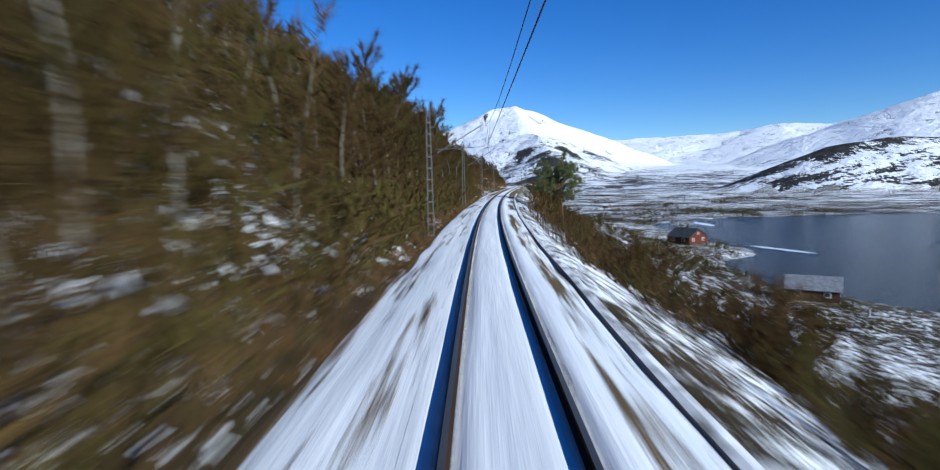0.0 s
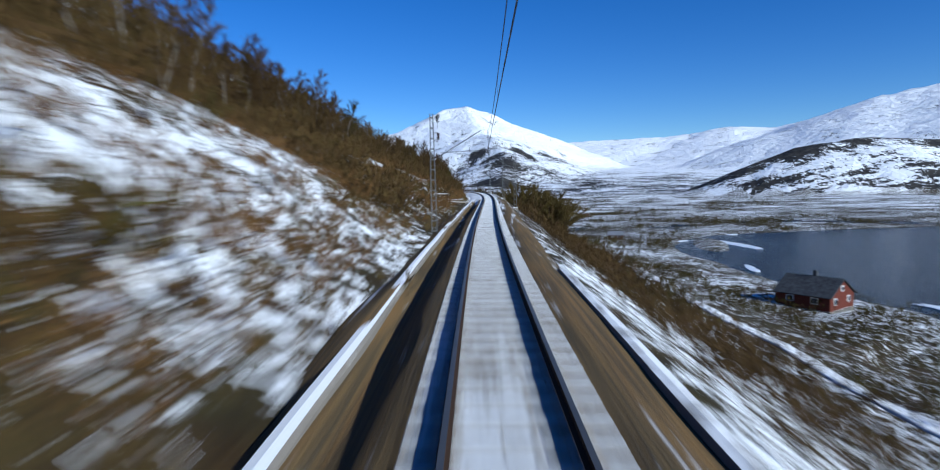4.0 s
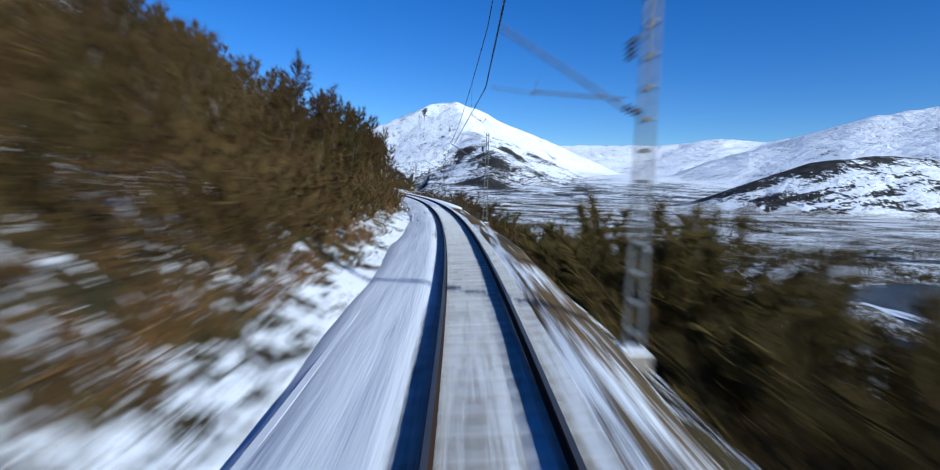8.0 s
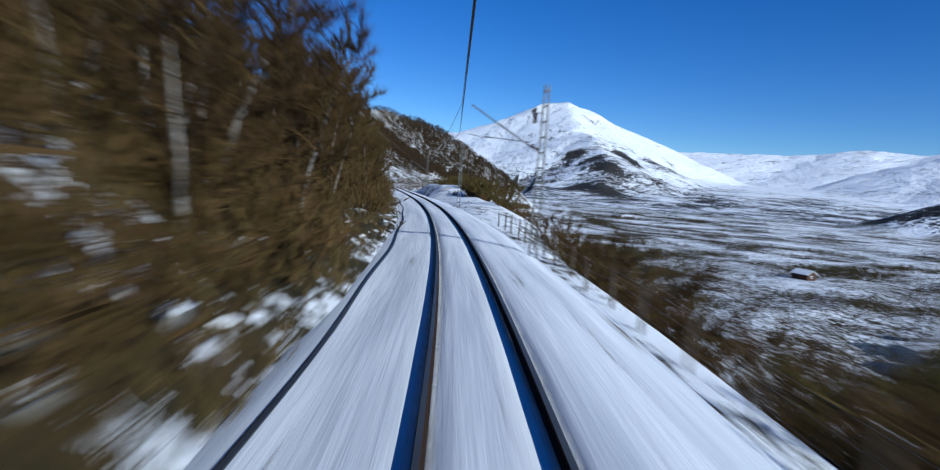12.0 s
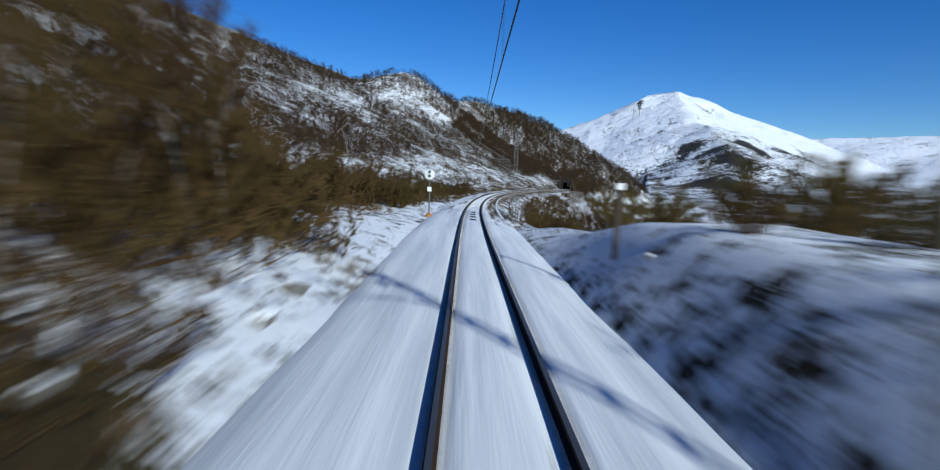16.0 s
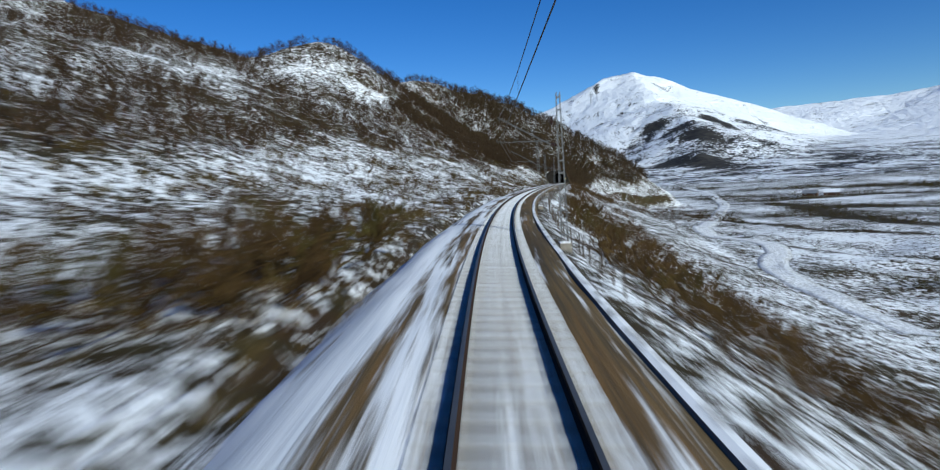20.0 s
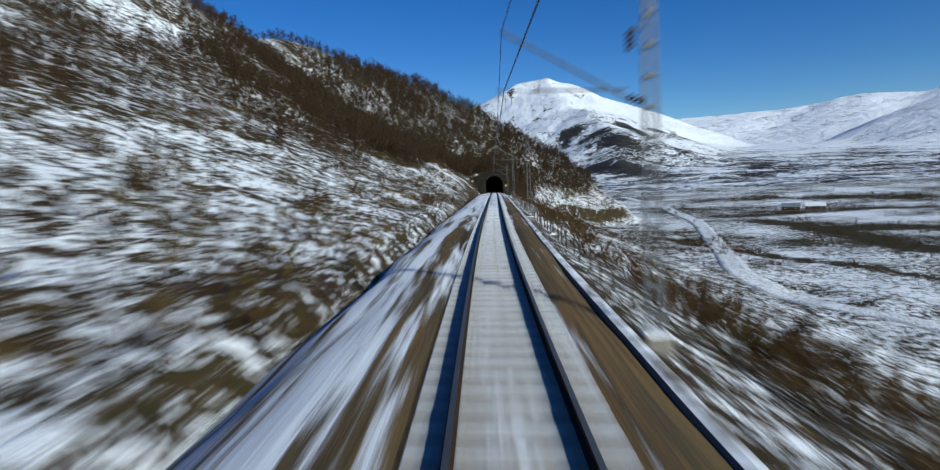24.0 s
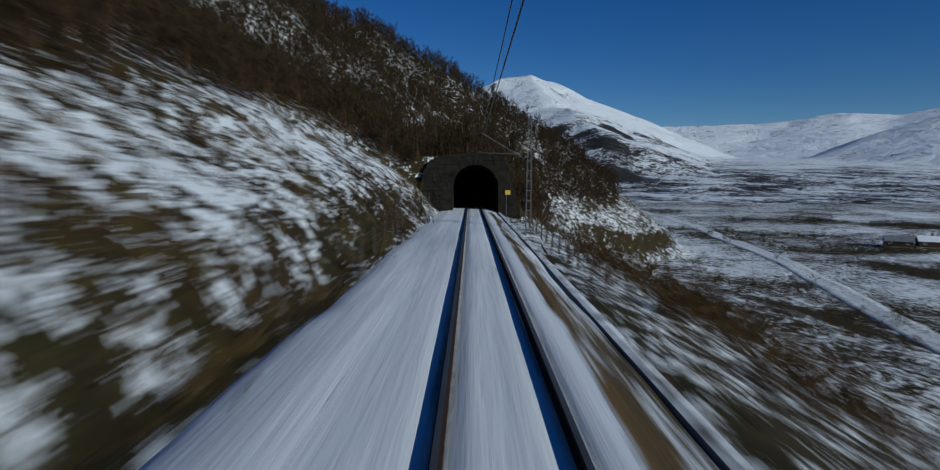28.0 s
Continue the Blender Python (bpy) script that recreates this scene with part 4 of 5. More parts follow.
pp = Vector((-22.3, 403.5, float(ground_z(-22.3, 403.5))))
mp = thing("marker_post", Matrix.Translation(pp) @ pose(0, 0, 0, 2, 1, 12), "dark wooden marker post with a small pale plate", "post")
part("post", tube(bmesh.new(), [(0, 0, -.4), (0, 0, 1.2), (.02, 0, 2.2)], [.08, .075, .065], 8), M_POST, mp)
part("plate", boxed((.22, .03, .18), (0, -.09, 2.05), bevel=.01), M_BLUEWHITE, mp, "small pale plate")


def fallen_log(s, d, length, turn, lift, r=0.12):
    p = beside(s, d)
    p.z = float(ground_z(p.x, p.y)) + lift
    lg = thing("log", Matrix.Translation(p) @ pose(0, 0, 0, 0, random.uniform(-4, 4), turn), "grey weathered log with snow lying on the bank", "log", "logs on the bank")
    part("stem", tube(bmesh.new(), [(-length / 2, 0, 0), (-length / 6, .06, .03), (length / 5, -.04, 0), (length / 2, .05, .04)], [r, r * .95, r * .85, r * .6], 8), M_LOG, lg, smooth=True)


pipe = thing("cable_pipe", Matrix(), "dark cable pipe lying in the snow beside the track", "pipe")
part("pipe_run", tube(bmesh.new(), [on_track(q, -2.8 + .06 * math.sin(q * .4), -.24) for q in np.arange(268, 377, 1.5)], .06, 7), M_BLACK, pipe)
fallen_log(169, -4.7, 4.2, 4, .16)
fallen_log(171, -4.9, 3.2, -5, .22)
fallen_log(166, -6.5, 3.6, 20, .15, .09)


# ---- houses ----
def gable_house(name, at, turn, size, wall, roof, label, windows, ridge, chimney=False):
    w, l, h = size      # gable width, length, eaves' height; the gable looks to -y
    x, y = at
    z = max(float(ground_z(x, y)), LAKE_Z + 0.5)
    hs = thing(name, Matrix.Translation((x, y, z)) @ pose(0, 0, 0, 0, 0, turn), label, "house")
    part("base", boxed((w + .1, l + .1, 1.6), (0, 0, -.6)), M_STONE, hs)
    bm = bmesh.new()
    a = [bm.verts.new((px, -l / 2, pz)) for px, pz in ((-w / 2, .2), (w / 2, .2), (w / 2, h), (0, h + ridge), (-w / 2, h))]
    b = [bm.verts.new((v.co.x, l / 2, v.co.z)) for v in a]
    bm.faces.new(a)
    bm.faces.new(b[::-1])
    for i in range(5):
        bm.faces.new((a[i], b[i], b[(i + 1) % 5], a[(i + 1) % 5]))
    part("wall", bm, wall, hs)
    pitch = math.atan2(ridge, w / 2)
    run_ = math.hypot(ridge, w / 2) + .45
    for sgn in (-1, 1):
        c = Vector((sgn * (math.cos(pitch) * run_ / 2), 0, h + ridge - math.sin(pitch) * run_ / 2 + .1))
        part("roof", boxed((run_, l + .7, .16), c, Matrix.Rotation(sgn * pitch, 4, "Y"), .02), roof, hs)
    for side, u, zz, ww, hh in windows:
        if side == "gable":
            c, sz, fr = (u, -l / 2 - .03, zz), (ww, .06, hh), (ww - .2, .04, hh - .2)
            off = Vector((0, -.03, 0))
        else:
            c, sz, fr = (-w / 2 - .03, u, zz), (.06, ww, hh), (.04, ww - .2, hh - .2)
            off = Vector((-.03, 0, 0))
        win = part("window", boxed(sz, c, bevel=.01), M_WHITE, hs, "white-framed window")
        part("pane", boxed(fr, Vector(c) + off), M_GLASSY, win)
    if chimney:
        part("chimney", boxed((.6, .6, 1.6), (.3, 0, h + ridge + .3), bevel=.02), M_DARKROOF, hs)
    return hs


gable_house("cabin", (63, 194), 32, (8.5, 9, 2.6), M_REDWALL, M_DARKROOF, "red wooden cabin with white windows by the lake",
            [("gable", -2.4, 1.7, 1.2, 1.1), ("gable", 2.4, 1.7, 1.2, 1.1), ("gable", 0, 3.7, 1.1, .9), ("side", -2, 1.7, 1.2, 1.1), ("side", 2, 1.7, 1.2, 1.1)], 2.6, True)
gable_house("boathouse", (54.5, 101), 60, (5.6, 8, 2.3), M_BROWNWALL, M_GREYROOF, "brown boathouse with a grey metal roof at the shore",
            [("gable", 0, 1.5, 1.0, .9), ("side", -2.2, 1.5, 1.0, .9), ("side", 2.2, 1.5, 1.0, .9)], 1.9)
gable_house("hut", (69, 335), 70, (4.5, 6, 2.2), M_BROWNWALL, M_GREYROOF, "small dark wooden hut below the railway",
            [("side", -1.3, 1.4, 1.1, .9), ("side", 1.3, 1.4, 1.1, .9)], 1.2)
gable_house("hut", (94, 500), 30, (4.5, 6, 2.2), M_BROWNWALL, M_SNOWROOF, "small hut with a snow-covered roof on the valley floor", [("gable", 0, 1.3, 1, .9)], 1.3)
gable_house("farmhouse", (79, 880), 62, (5, 8, 2.0), M_BROWNWALL, M_GREYROOF, "low dark wooden house on the snowy valley floor",
            [("side", -2.4, 1.4, 1, .9), ("side", 2.4, 1.4, 1, .9)], 1.6)
gable_house("farmhouse", (91.5, 881), 66, (5.2, 8.5, 2.3), M_BROWNWALL, M_SNOWROOF, "dark wooden house with a snowy roof in the valley",
            [("side", -2.5, 1.5, 1, .9), ("side", 2.5, 1.5, 1, .9)], 1.7, True)


# ---- road in the valley, ice on the lake ----
def build_road(pts, wide, label):
    pts = np.array(pts, float)
    t = np.linspace(0, len(pts) - 1, 220)
    k = np.arange(len(pts))
    c = np.stack([glide(t, k, pts[:, 0]), glide(t, k, pts[:, 1])], -1)
    e = np.gradient(c, axis=0)
    e /= np.linalg.norm(e, axis=1, keepdims=True)
    n = np.stack([e[:, 1], -e[:, 0]], -1)
    rows = []
    for o, dz in ((-3.6, -.4), (-3, .12), (-1.4, .2), (-.8, .1), (0, .16), (.8, .1), (1.4, .2), (3, .12), (3.6, -.4)):
        p = c + n * o * wide
        rows.append(np.concatenate([p, (ground_z(p[:, 0], p[:, 1]) + dz)[:, None]], 1))
    v = np.stack(rows, 1)
    me = np_mesh("road", v.reshape(-1, 3), grid_faces(*v.shape[:2])[:, ::-1], [M_ROAD], None, True)
    tagged(new("road", me), label, "road", kind="structure")


build_road([(30, 1080), (36, 1000), (28, 900), (22, 848), (11, 800), (-1, 750), (-8, 724), (-14, 700), (-12, 676), (-4, 656), (-5, 640), (-11, 622), (-14, 600), (-10, 560)], 1.0, "snow-covered gravel road across the valley floor")
build_road([(31, 92), (33, 135), (35.5, 156), (34, 173), (38, 205), (40, 232), (45, 268)], .42, "snow-covered cart track between railway and lake")


def ice_floe(x, y, a, b, turn, seed):
    r = random.Random(seed)
    bm = bmesh.new()
    ring = []
    for q in np.linspace(0, 2 * math.pi, 26, endpoint=False):
        k = 1 + .3 * math.sin(2 * q + seed) + r.uniform(-.18, .18)
        ring.append((a * k * math.cos(q), b * k * math.sin(q)))
    top = [bm.verts.new((px, py, .1)) for px, py in ring]
    low = [bm.verts.new((px * 1.02, py * 1.02, -.2)) for px, py in ring]
    bm.faces.new(top)
    for i in range(len(ring)):
        bm.faces.new((low[i], low[(i + 1) % 26], top[(i + 1) % 26], top[i]))
    me = bpy.data.meshes.new("ice_floe")
    bm.to_mesh(me)
    bm.free()
    me.materials.append(M_ICE)
    ob = new("ice_floe", me)
    ob.matrix_basis = pose(x, y, LAKE_Z, 0, 0, turn)
    tagged(ob, "white drifting sheet of ice on the lake", "ice floe", "ice on the lake")


for i, (x, y, a, b, turn) in enumerate([(108, 308, 14, 2.8, 84), (92, 190, 10, 2.3, -72), (82, 250, 5, 1.6, 75), (92, 326, 5, 1.6, 30), (126, 350, 4, 1.8, 40)]):
    ice_floe(x, y, a, b, turn, i)


# ---- plants ----
def tube_np(pts, radii, n):
    pts = np.asarray(pts, float)
    e = np.gradient(pts, axis=0)
    e /= np.linalg.norm(e, axis=1, keepdims=True) + 1e-9
    ref = np.where(np.abs(e[:, 2:3]) > .9, np.array([[1., 0, 0]]), np.array([[0, 0, 1.]]))
    a = np.cross(e, ref)
    a /= np.linalg.norm(a, axis=1, keepdims=True)
    b = np.cross(e, a)
    q = np.linspace(0, 2 * np.pi, n, endpoint=False)
    v = pts[:, None] + np.asarray(radii)[:, None, None] * (np.cos(q)[None, :, None] * a[:, None] + np.sin(q)[None, :, None] * b[:, None])
    k = len(pts)
    i = np.arange(k - 1)[:, None] * n
    j = np.arange(n)[None]
    quads = np.stack([i + j, i + (j + 1) % n, i + n + (j + 1) % n, i + n + j], -1).reshape(-1, 4)
    return v.reshape(-1, 3), np.concatenate([quads[:, [0, 1, 2]], quads[:, [0, 2, 3]]])


def join(pieces):
    vs, fs, n = [], [], 0
    for v, f in pieces:
        vs.append(v)
        fs.append(f + n)
        n += len(v)
    return np.concatenate(vs), np.concatenate(fs)


def spikes(rng, starts, ways, length, width):
    """Thin three-cornered twigs or needles."""
    side = np.cross(ways, rng.normal(size=ways.shape))
    side /= np.linalg.norm(side, axis=1, keepdims=True) + 1e-9
    v = np.stack([starts - side * width, starts + side * width, starts + ways * length], 1).reshape(-1, 3)
    return v, np.arange(len(v)).reshape(-1, 3)


def bent(rng, start, way, length, n=4, sag=0.0, wander=0.15):
    pts = [np.array(start, float)]
    way = np.array(way, float)
    for _ in range(n):
        way = way + rng.normal(size=3) * wander + np.array([0, 0, -sag])
        way /= np.linalg.norm(way)
        pts.append(pts[-1] + way * length / n)
    return np.array(pts)


def branch_twigs(rng, limbs, count, length, width, up=0.35):
    starts, ways = [], []
    for _ in range(count):
        p = limbs[rng.integers(len(limbs))]
        u = 1 - rng.random() ** 1.6 * 0.85
        k = u * (len(p) - 1)
        i = min(int(k), len(p) - 2)
        at = p[i] + (p[i + 1] - p[i]) * (k - i)
        w = (p[i + 1] - p[i]) / (np.linalg.norm(p[i + 1] - p[i]) + 1e-9) * .7 + rng.normal(size=3) * .55 + np.array([0, 0, up])
        starts.append(at)
        ways.append(w / np.linalg.norm(w))
    n = len(starts)
    return spikes(rng, np.array(starts), np.array(ways), length * rng.uniform(.5, 1.3, (n, 1)), width * rng.uniform(.6, 1.4, (n, 1)))


def birch_form(seed, height, limbs_n, twigs, twig_len, twig_w, low=.22, spread=.36, sides=5):
    rng = np.random.default_rng(seed)
    stem = bent(rng, (0, 0, -.4), (rng.normal() * .12, rng.normal() * .12, 1), height + .4, 7, 0, .07)
    thin = sides == 3     # plants of far woods
    trunk = tube_np(stem[::3] if thin else stem, np.linspace(height * .011, .01, 3 if thin else 8), sides)
    limbs, pieces = [stem[4:]], []
    for i in range(limbs_n):
        u = low + (.95 - low) * (i + rng.random()) / limbs_n
        k = u * 7
        j = min(int(k), 6)
        at = stem[j] + (stem[j + 1] - stem[j]) * (k - j)
        a = rng.random() * 2 * np.pi
        w = np.array([math.cos(a), math.sin(a), rng.uniform(.5, 1.2)])
        p = bent(rng, at, w / np.linalg.norm(w), height * spread * (1.15 - u * .75) * rng.uniform(.7, 1.2), 4, -.04, .16)
        limbs.append(p)
        pieces.append(spikes(rng, p[:1], (p[-1] - p[0])[None], 1.0, height * .005) if thin else tube_np(p, np.linspace(height * .005, .006, 5), 3))
    pieces.append(branch_twigs(rng, limbs, twigs, twig_len, twig_w))
    return trunk, join(pieces)


def shrub_form(seed, height, stems, twigs, twig_len, twig_w):
    rng = np.random.default_rng(seed)
    limbs, pieces = [], []
    for i in range(stems):
        a = rng.random() * 2 * np.pi
        w = np.array([math.cos(a) * .55, math.sin(a) * .55, 1.0])
        p = bent(rng, (math.cos(a) * .15, math.sin(a) * .15, -.15), w / np.linalg.norm(w), height * rng.uniform(.7, 1.1), 4, -.02, .2)
        limbs.append(p)
        pieces.append(tube_np(p, np.linspace(height * .011, .006, 5), 4))
    return join(pieces), branch_twigs(rng, limbs, twigs, twig_len, twig_w, .25)


def pine_form(seed, height):
    rng = np.random.default_rng(seed)
    stem = bent(rng, (0, 0, -.5), (.08, .05, 1), height + .5, 7, 0, .08)
    trunk = tube_np(stem, np.linspace(height * .02, .03, 8), 7)
    pieces, limbs = [], []
    for i in range(46):
        u = .55 + .43 * (i + rng.random()) / 46
        k = u * 7
        j = min(int(k), 6)
        at = stem[j] + (stem[j + 1] - stem[j]) * (k - j)
        a = rng.random() * 2 * np.pi
        w = np.array([math.cos(a), math.sin(a), rng.uniform(.1, .7)])
        p = bent(rng, at, w / np.linalg.norm(w), height * .46 * (.3 + .7 * math.sqrt(max(0, 1 - ((u - .74) / .27) ** 2))) * rng.uniform(.6, 1.15), 4, -.03, .16)
        limbs.append(p)
    wood = join([tube_np(p, np.linspace(.05, .012, 5), 4) for p in limbs])
    starts, ways = [], []
    for p in limbs:
        for _ in range(15):
            u = 1 - rng.random() ** 1.3 * .75
            k = u * 4
            j = min(int(k), 3)
            c = p[j] + (p[j + 1] - p[j]) * (k - j) + rng.normal(size=3) * .16
            for _ in range(24):
                w = rng.normal(size=3) + np.array([0, 0, .6])
                starts.append(c + rng.normal(size=3) * .1)
                ways.append(w / np.linalg.norm(w))
    n = len(starts)
    needles = spikes(rng, np.array(starts), np.array(ways), .34 * rng.uniform(.6, 1.2, (n, 1)), .03 * np.ones((n, 1)))
    return join([trunk, wood]), needles


def plant(name, forms, mats, label, category, group):
    """One plant at the origin: its stem and its crown."""
    ob = thing(name, Matrix(), label, category, group)
    names = ("trunk", "crown") if name not in ("shrub", "willow") else ("stem_clump", "foliage")
    for nm, (v, f), mat in zip(names, forms, mats):
        ch = child(nm, np_mesh(nm, v, f, [mat]), ob)
        if name in ("shrub", "willow"):
            tagged(ch, kind="stuff")
    return ob


BIRCHES = [plant("birch", birch_form(100 + i, 8.0, 34, 3900, .62, .0135, low, spread), (M_BARK, (M_TWIG, M_OLIVE, M_TWIG, M_TWIG)[i]), lab, "tree", "birches on the slope")
           for i, (low, spread, lab) in enumerate([(.1, .4, "bare brown birch with a pale trunk on the slope"), (.06, .44, "olive-brown budding birch on the slope"),
                                                   (.16, .34, "slim bare brown birch on the slope"), (.05, .46, "spreading bare brown birch on the slope")])]
SHRUBS = [plant("shrub", shrub_form(200 + i, 2.6, 11, 900, .5, .016), (M_TWIG, (M_TWIG, M_OLIVE, M_TWIG)[i]), lab, "shrub", "shrubs beside the railway")
          for i, lab in enumerate(["leafless reddish-brown shrub beside the railway", "olive-brown willow shrub beside the railway", "leafless dark brown shrub beside the railway"])]
WILLOW = plant("willow", shrub_form(310, 5.6, 24, 7600, .62, .016), (M_DARKBARK, M_WILLOW), "olive-brown budding willow below the railway", "tree", "willows below the railway")
PINE = plant("pine", pine_form(300, 8.5), (M_DARKBARK, M_GREEN), "dark green pine on the bank below the railway", "tree", "")
used = {}
rng = np.random.default_rng(7)


def set_plant(src, s, d, size, wide=1.0, sink=0.1):
    p = beside(s, d)
    p.z = float(ground_z(p.x, p.y)) - sink
    m = Matrix.Translation(p) @ pose(0, 0, 0, rng.normal() * 3, rng.normal() * 3, rng.uniform(0, 360))
    if src in used:
        ob = copy_thing(src, m)
    else:
        used[src] = True
        src.matrix_basis = m
        ob = src
    ob.scale = (size * wide, size * wide, size)
    return ob


def left_edge(s):
    """Where the wood begins on the left of the track."""
    return np.interp(s, [-20, 100, 112, 185, 198, 235, 290, 409, 414], [5.4, 5.6, 16, 16, 10, 7, 5.8, 6, 60])


set_plant(PINE, 85.2, 9.6, 1.13, .88)
# birches of the wood's edge
count = 0
while count < 285:
    s = rng.uniform(4, 410)
    e = float(left_edge(s))
    d = e + rng.exponential(4.0)
    if d > e + 13:
        continue
    set_plant(BIRCHES[rng.choice(4, p=[.34 if s < 110 else .32, .42 if s < 110 else .14, .12 if s < 110 else .28, .12 if s < 110 else .26])], s, -d, rng.uniform(.62, 1.12) * (0.8 if d < e + 1.5 else 1.0) * float(np.interp(s, [140, 185, 235, 270], [1, .5, .6, 1.05])), rng.uniform(.85, 1.15))
    count += 1
for k in range(62):
    set_plant(WILLOW, *((198 + 26 * rng.random(), 6.6 + 7 * rng.random()) if k < 18 else (rng.uniform(222, 252), 9 + 7 * rng.random()) if k < 32 else (rng.uniform(370, 424), 7.5 + 6 * rng.random())), rng.uniform(.8, 1.2) * (1.15 if k < 18 else .9 if k < 32 else .46), rng.uniform(1.1, 1.4))
# shrubs: (count, from s, to s, from d, to d, height factor low, high)
for n, s0, s1, d0, d1, a, b in [(46, 10, 92, 7.5, 19, .9, 1.8), (14, 92, 160, 7, 17, .6, 1.2), (58, 246, 338, 6.2, 13, .95, 1.8), (10, 350, 425, 7.5, 13, .6, 1.3), (8, 376, 404, 4.8, 8.5, .25, .55), (40, 480, 520, -5.8, -12, .7, 1.2),
                                (24, 428, 480, 7.5, 13, .7, 1.3), (50, 470, 640, 7.2, 15, .5, 1.15), (8, 640, 730, 8, 15, .3, .6), (32, 398, 440, -6.8, -15, .9, 1.6), (28, 438, 472, -6.5, -16, .85, 1.45), (20, 200, 262, -5.2, -10, .5, 1.0), (26, 560, 715, -5.5, -30, .4, .8), (10, 108, 190, -6, -13, .3, .8), (10, 470, 730, -6, -26, .25, .5)]:
    for _ in range(n):
        set_plant(SHRUBS[rng.integers(3)], rng.uniform(s0, s1), d0 + (d1 - d0) * rng.random(), rng.uniform(a, b), rng.uniform(.95, 1.3))


def scatter(name, forms, mats, places, label, category):
    """Many small plants in one mesh: places are rows of x, y, z, size, turn."""
    vs, fs, idx, n = [], [], [], 0
    for row in range(len(forms)):
        pl = places[row::len(forms)]
        for mi, (v, f) in enumerate(forms[row]):
            c, s = np.cos(pl[:, 4]), np.sin(pl[:, 4])
            x = (v[None, :, 0] * c[:, None] - v[None, :, 1] * s[:, None]) * pl[:, 3:4] + pl[:, 0:1]
            y = (v[None, :, 0] * s[:, None] + v[None, :, 1] * c[:, None]) * pl[:, 3:4] + pl[:, 1:2]
            z = v[None, :, 2] * pl[:, 3:4] + pl[:, 2:3]
            vs.append(np.stack([x, y, z], -1).reshape(-1, 3))
            fs.append((f[None] + (np.arange(len(pl)) * len(v))[:, None, None] + n).reshape(-1, 3))
            idx.append(np.full(len(fs[-1]), mi))
            n += len(vs[-1])
    me = np_mesh(name, np.concatenate(vs), np.concatenate(fs), mats, np.concatenate(idx))
    tagged(new(name, me), label, category, kind="stuff")


def spots(n, test, xs, ys, seed):
    """Random places in a rectangle of the plan that pass the test(x, y, s, d)."""
    r = np.random.default_rng(seed)
    x, y = r.uniform(*xs, n), r.uniform(*ys, n)
    s, lx, lz, lc, co = line_at(y)
    ok = test(x, y, s, (x - lx) * co)
    x, y = x[ok], y[ok]
    return np.stack([x, y, ground_z(x, y), r.uniform(.65, 1.25, len(x)), r.uniform(0, 6.28, len(x))], -1)


LOW_BIRCH = [birch_form(400 + i, 6.5, 11, 210, 1.0, .04, .1, .38, 3) for i in range(4)]
VALLEY_SHRUB = [(shrub_form(440 + i, 1.9, 7, 46, .7, .05)[1],) for i in range(3)]
LOW_SHRUB = [(shrub_form(430 + i, 1.6, 8, 80, .5, .031)[1],) for i in range(3)]
HEATHER = [(shrub_form(460 + i, .34, 6, 16, .22, .02)[1],) for i in range(4)]


def wood_behind(x, y, s, d):
    return (-d > left_edge(s) + 4) & (d > -95) & (s < 410) & (fbm(x, y, 14, 2, 81) > -.35 - (s < 110))


def hill_wood(x, y, s, d):
    return wooded_hill(x, y, ground_z(x, y), d)


HILL_BIRCH = [birch_form(480 + i, 3.4, 7, 95, .75, .035, .08, .42, 3) for i in range(4)]
wood = spots(9000, wood_behind, (-110, 30), (-10, 410), 21)
wood[:, 3] *= np.interp(wood[:, 1], [140, 175, 250, 285], [1, .55, .6, 1])
scatter("woodland", LOW_BIRCH, [M_BARK, M_TWIG], wood[:2300], "dense bare brown birch wood climbing the hillside", "woodland")
hw = spots(30000, hill_wood, (-330, 60), (385, 960), 22)
scatter("hillside_birches", HILL_BIRCH, [M_DARKBARK, M_HILLTWIG], hw, "low bare brown birch scrub on the rocky hill", "woodland")


uw = spots(9000, lambda x, y, s, d: (d < -14 - 4 * fbm(x, y, 12, 2, 95)) & (d > -62) & (fbm(x, y, 9, 2, 96) > -.15), (-135, -60), (688, 735), 40)
uw[:, 3] *= .9
scatter("hillside_birches", HILL_BIRCH, [M_DARKBARK, M_HILLTWIG], uw[:1400], "low bare brown birches on the slope beside the tunnel", "woodland")
sp = spots(9000, hill_wood, (-135, 45), (738, 905), 34)
sp[:, 3] *= 1.35
scatter("spur_birches", HILL_BIRCH, [M_DARKBARK, M_HILLTWIG], sp[:3000], "bare brown birches on the spur above the tunnel", "woodland")


def understory(x, y, s, d):
    e = np.minimum(left_edge(s) - 1.6, np.interp(s, [100, 115, 175, 190, 262, 272], [14, 17, 17, 6, 4.4, 5]))
    lone = (fbm(x, y, 9, 2, 86) > .05 + .2 * ((s > 108) & (s < 190))) & (-d > 5.5) & (-d < 16)
    return (d < 0) & (-d < e + 22) & np.where((s < 410), ((-d > e) & (fbm(x, y, 6, 2, 87) > -.45)) | lone, (s < 468) & lone)


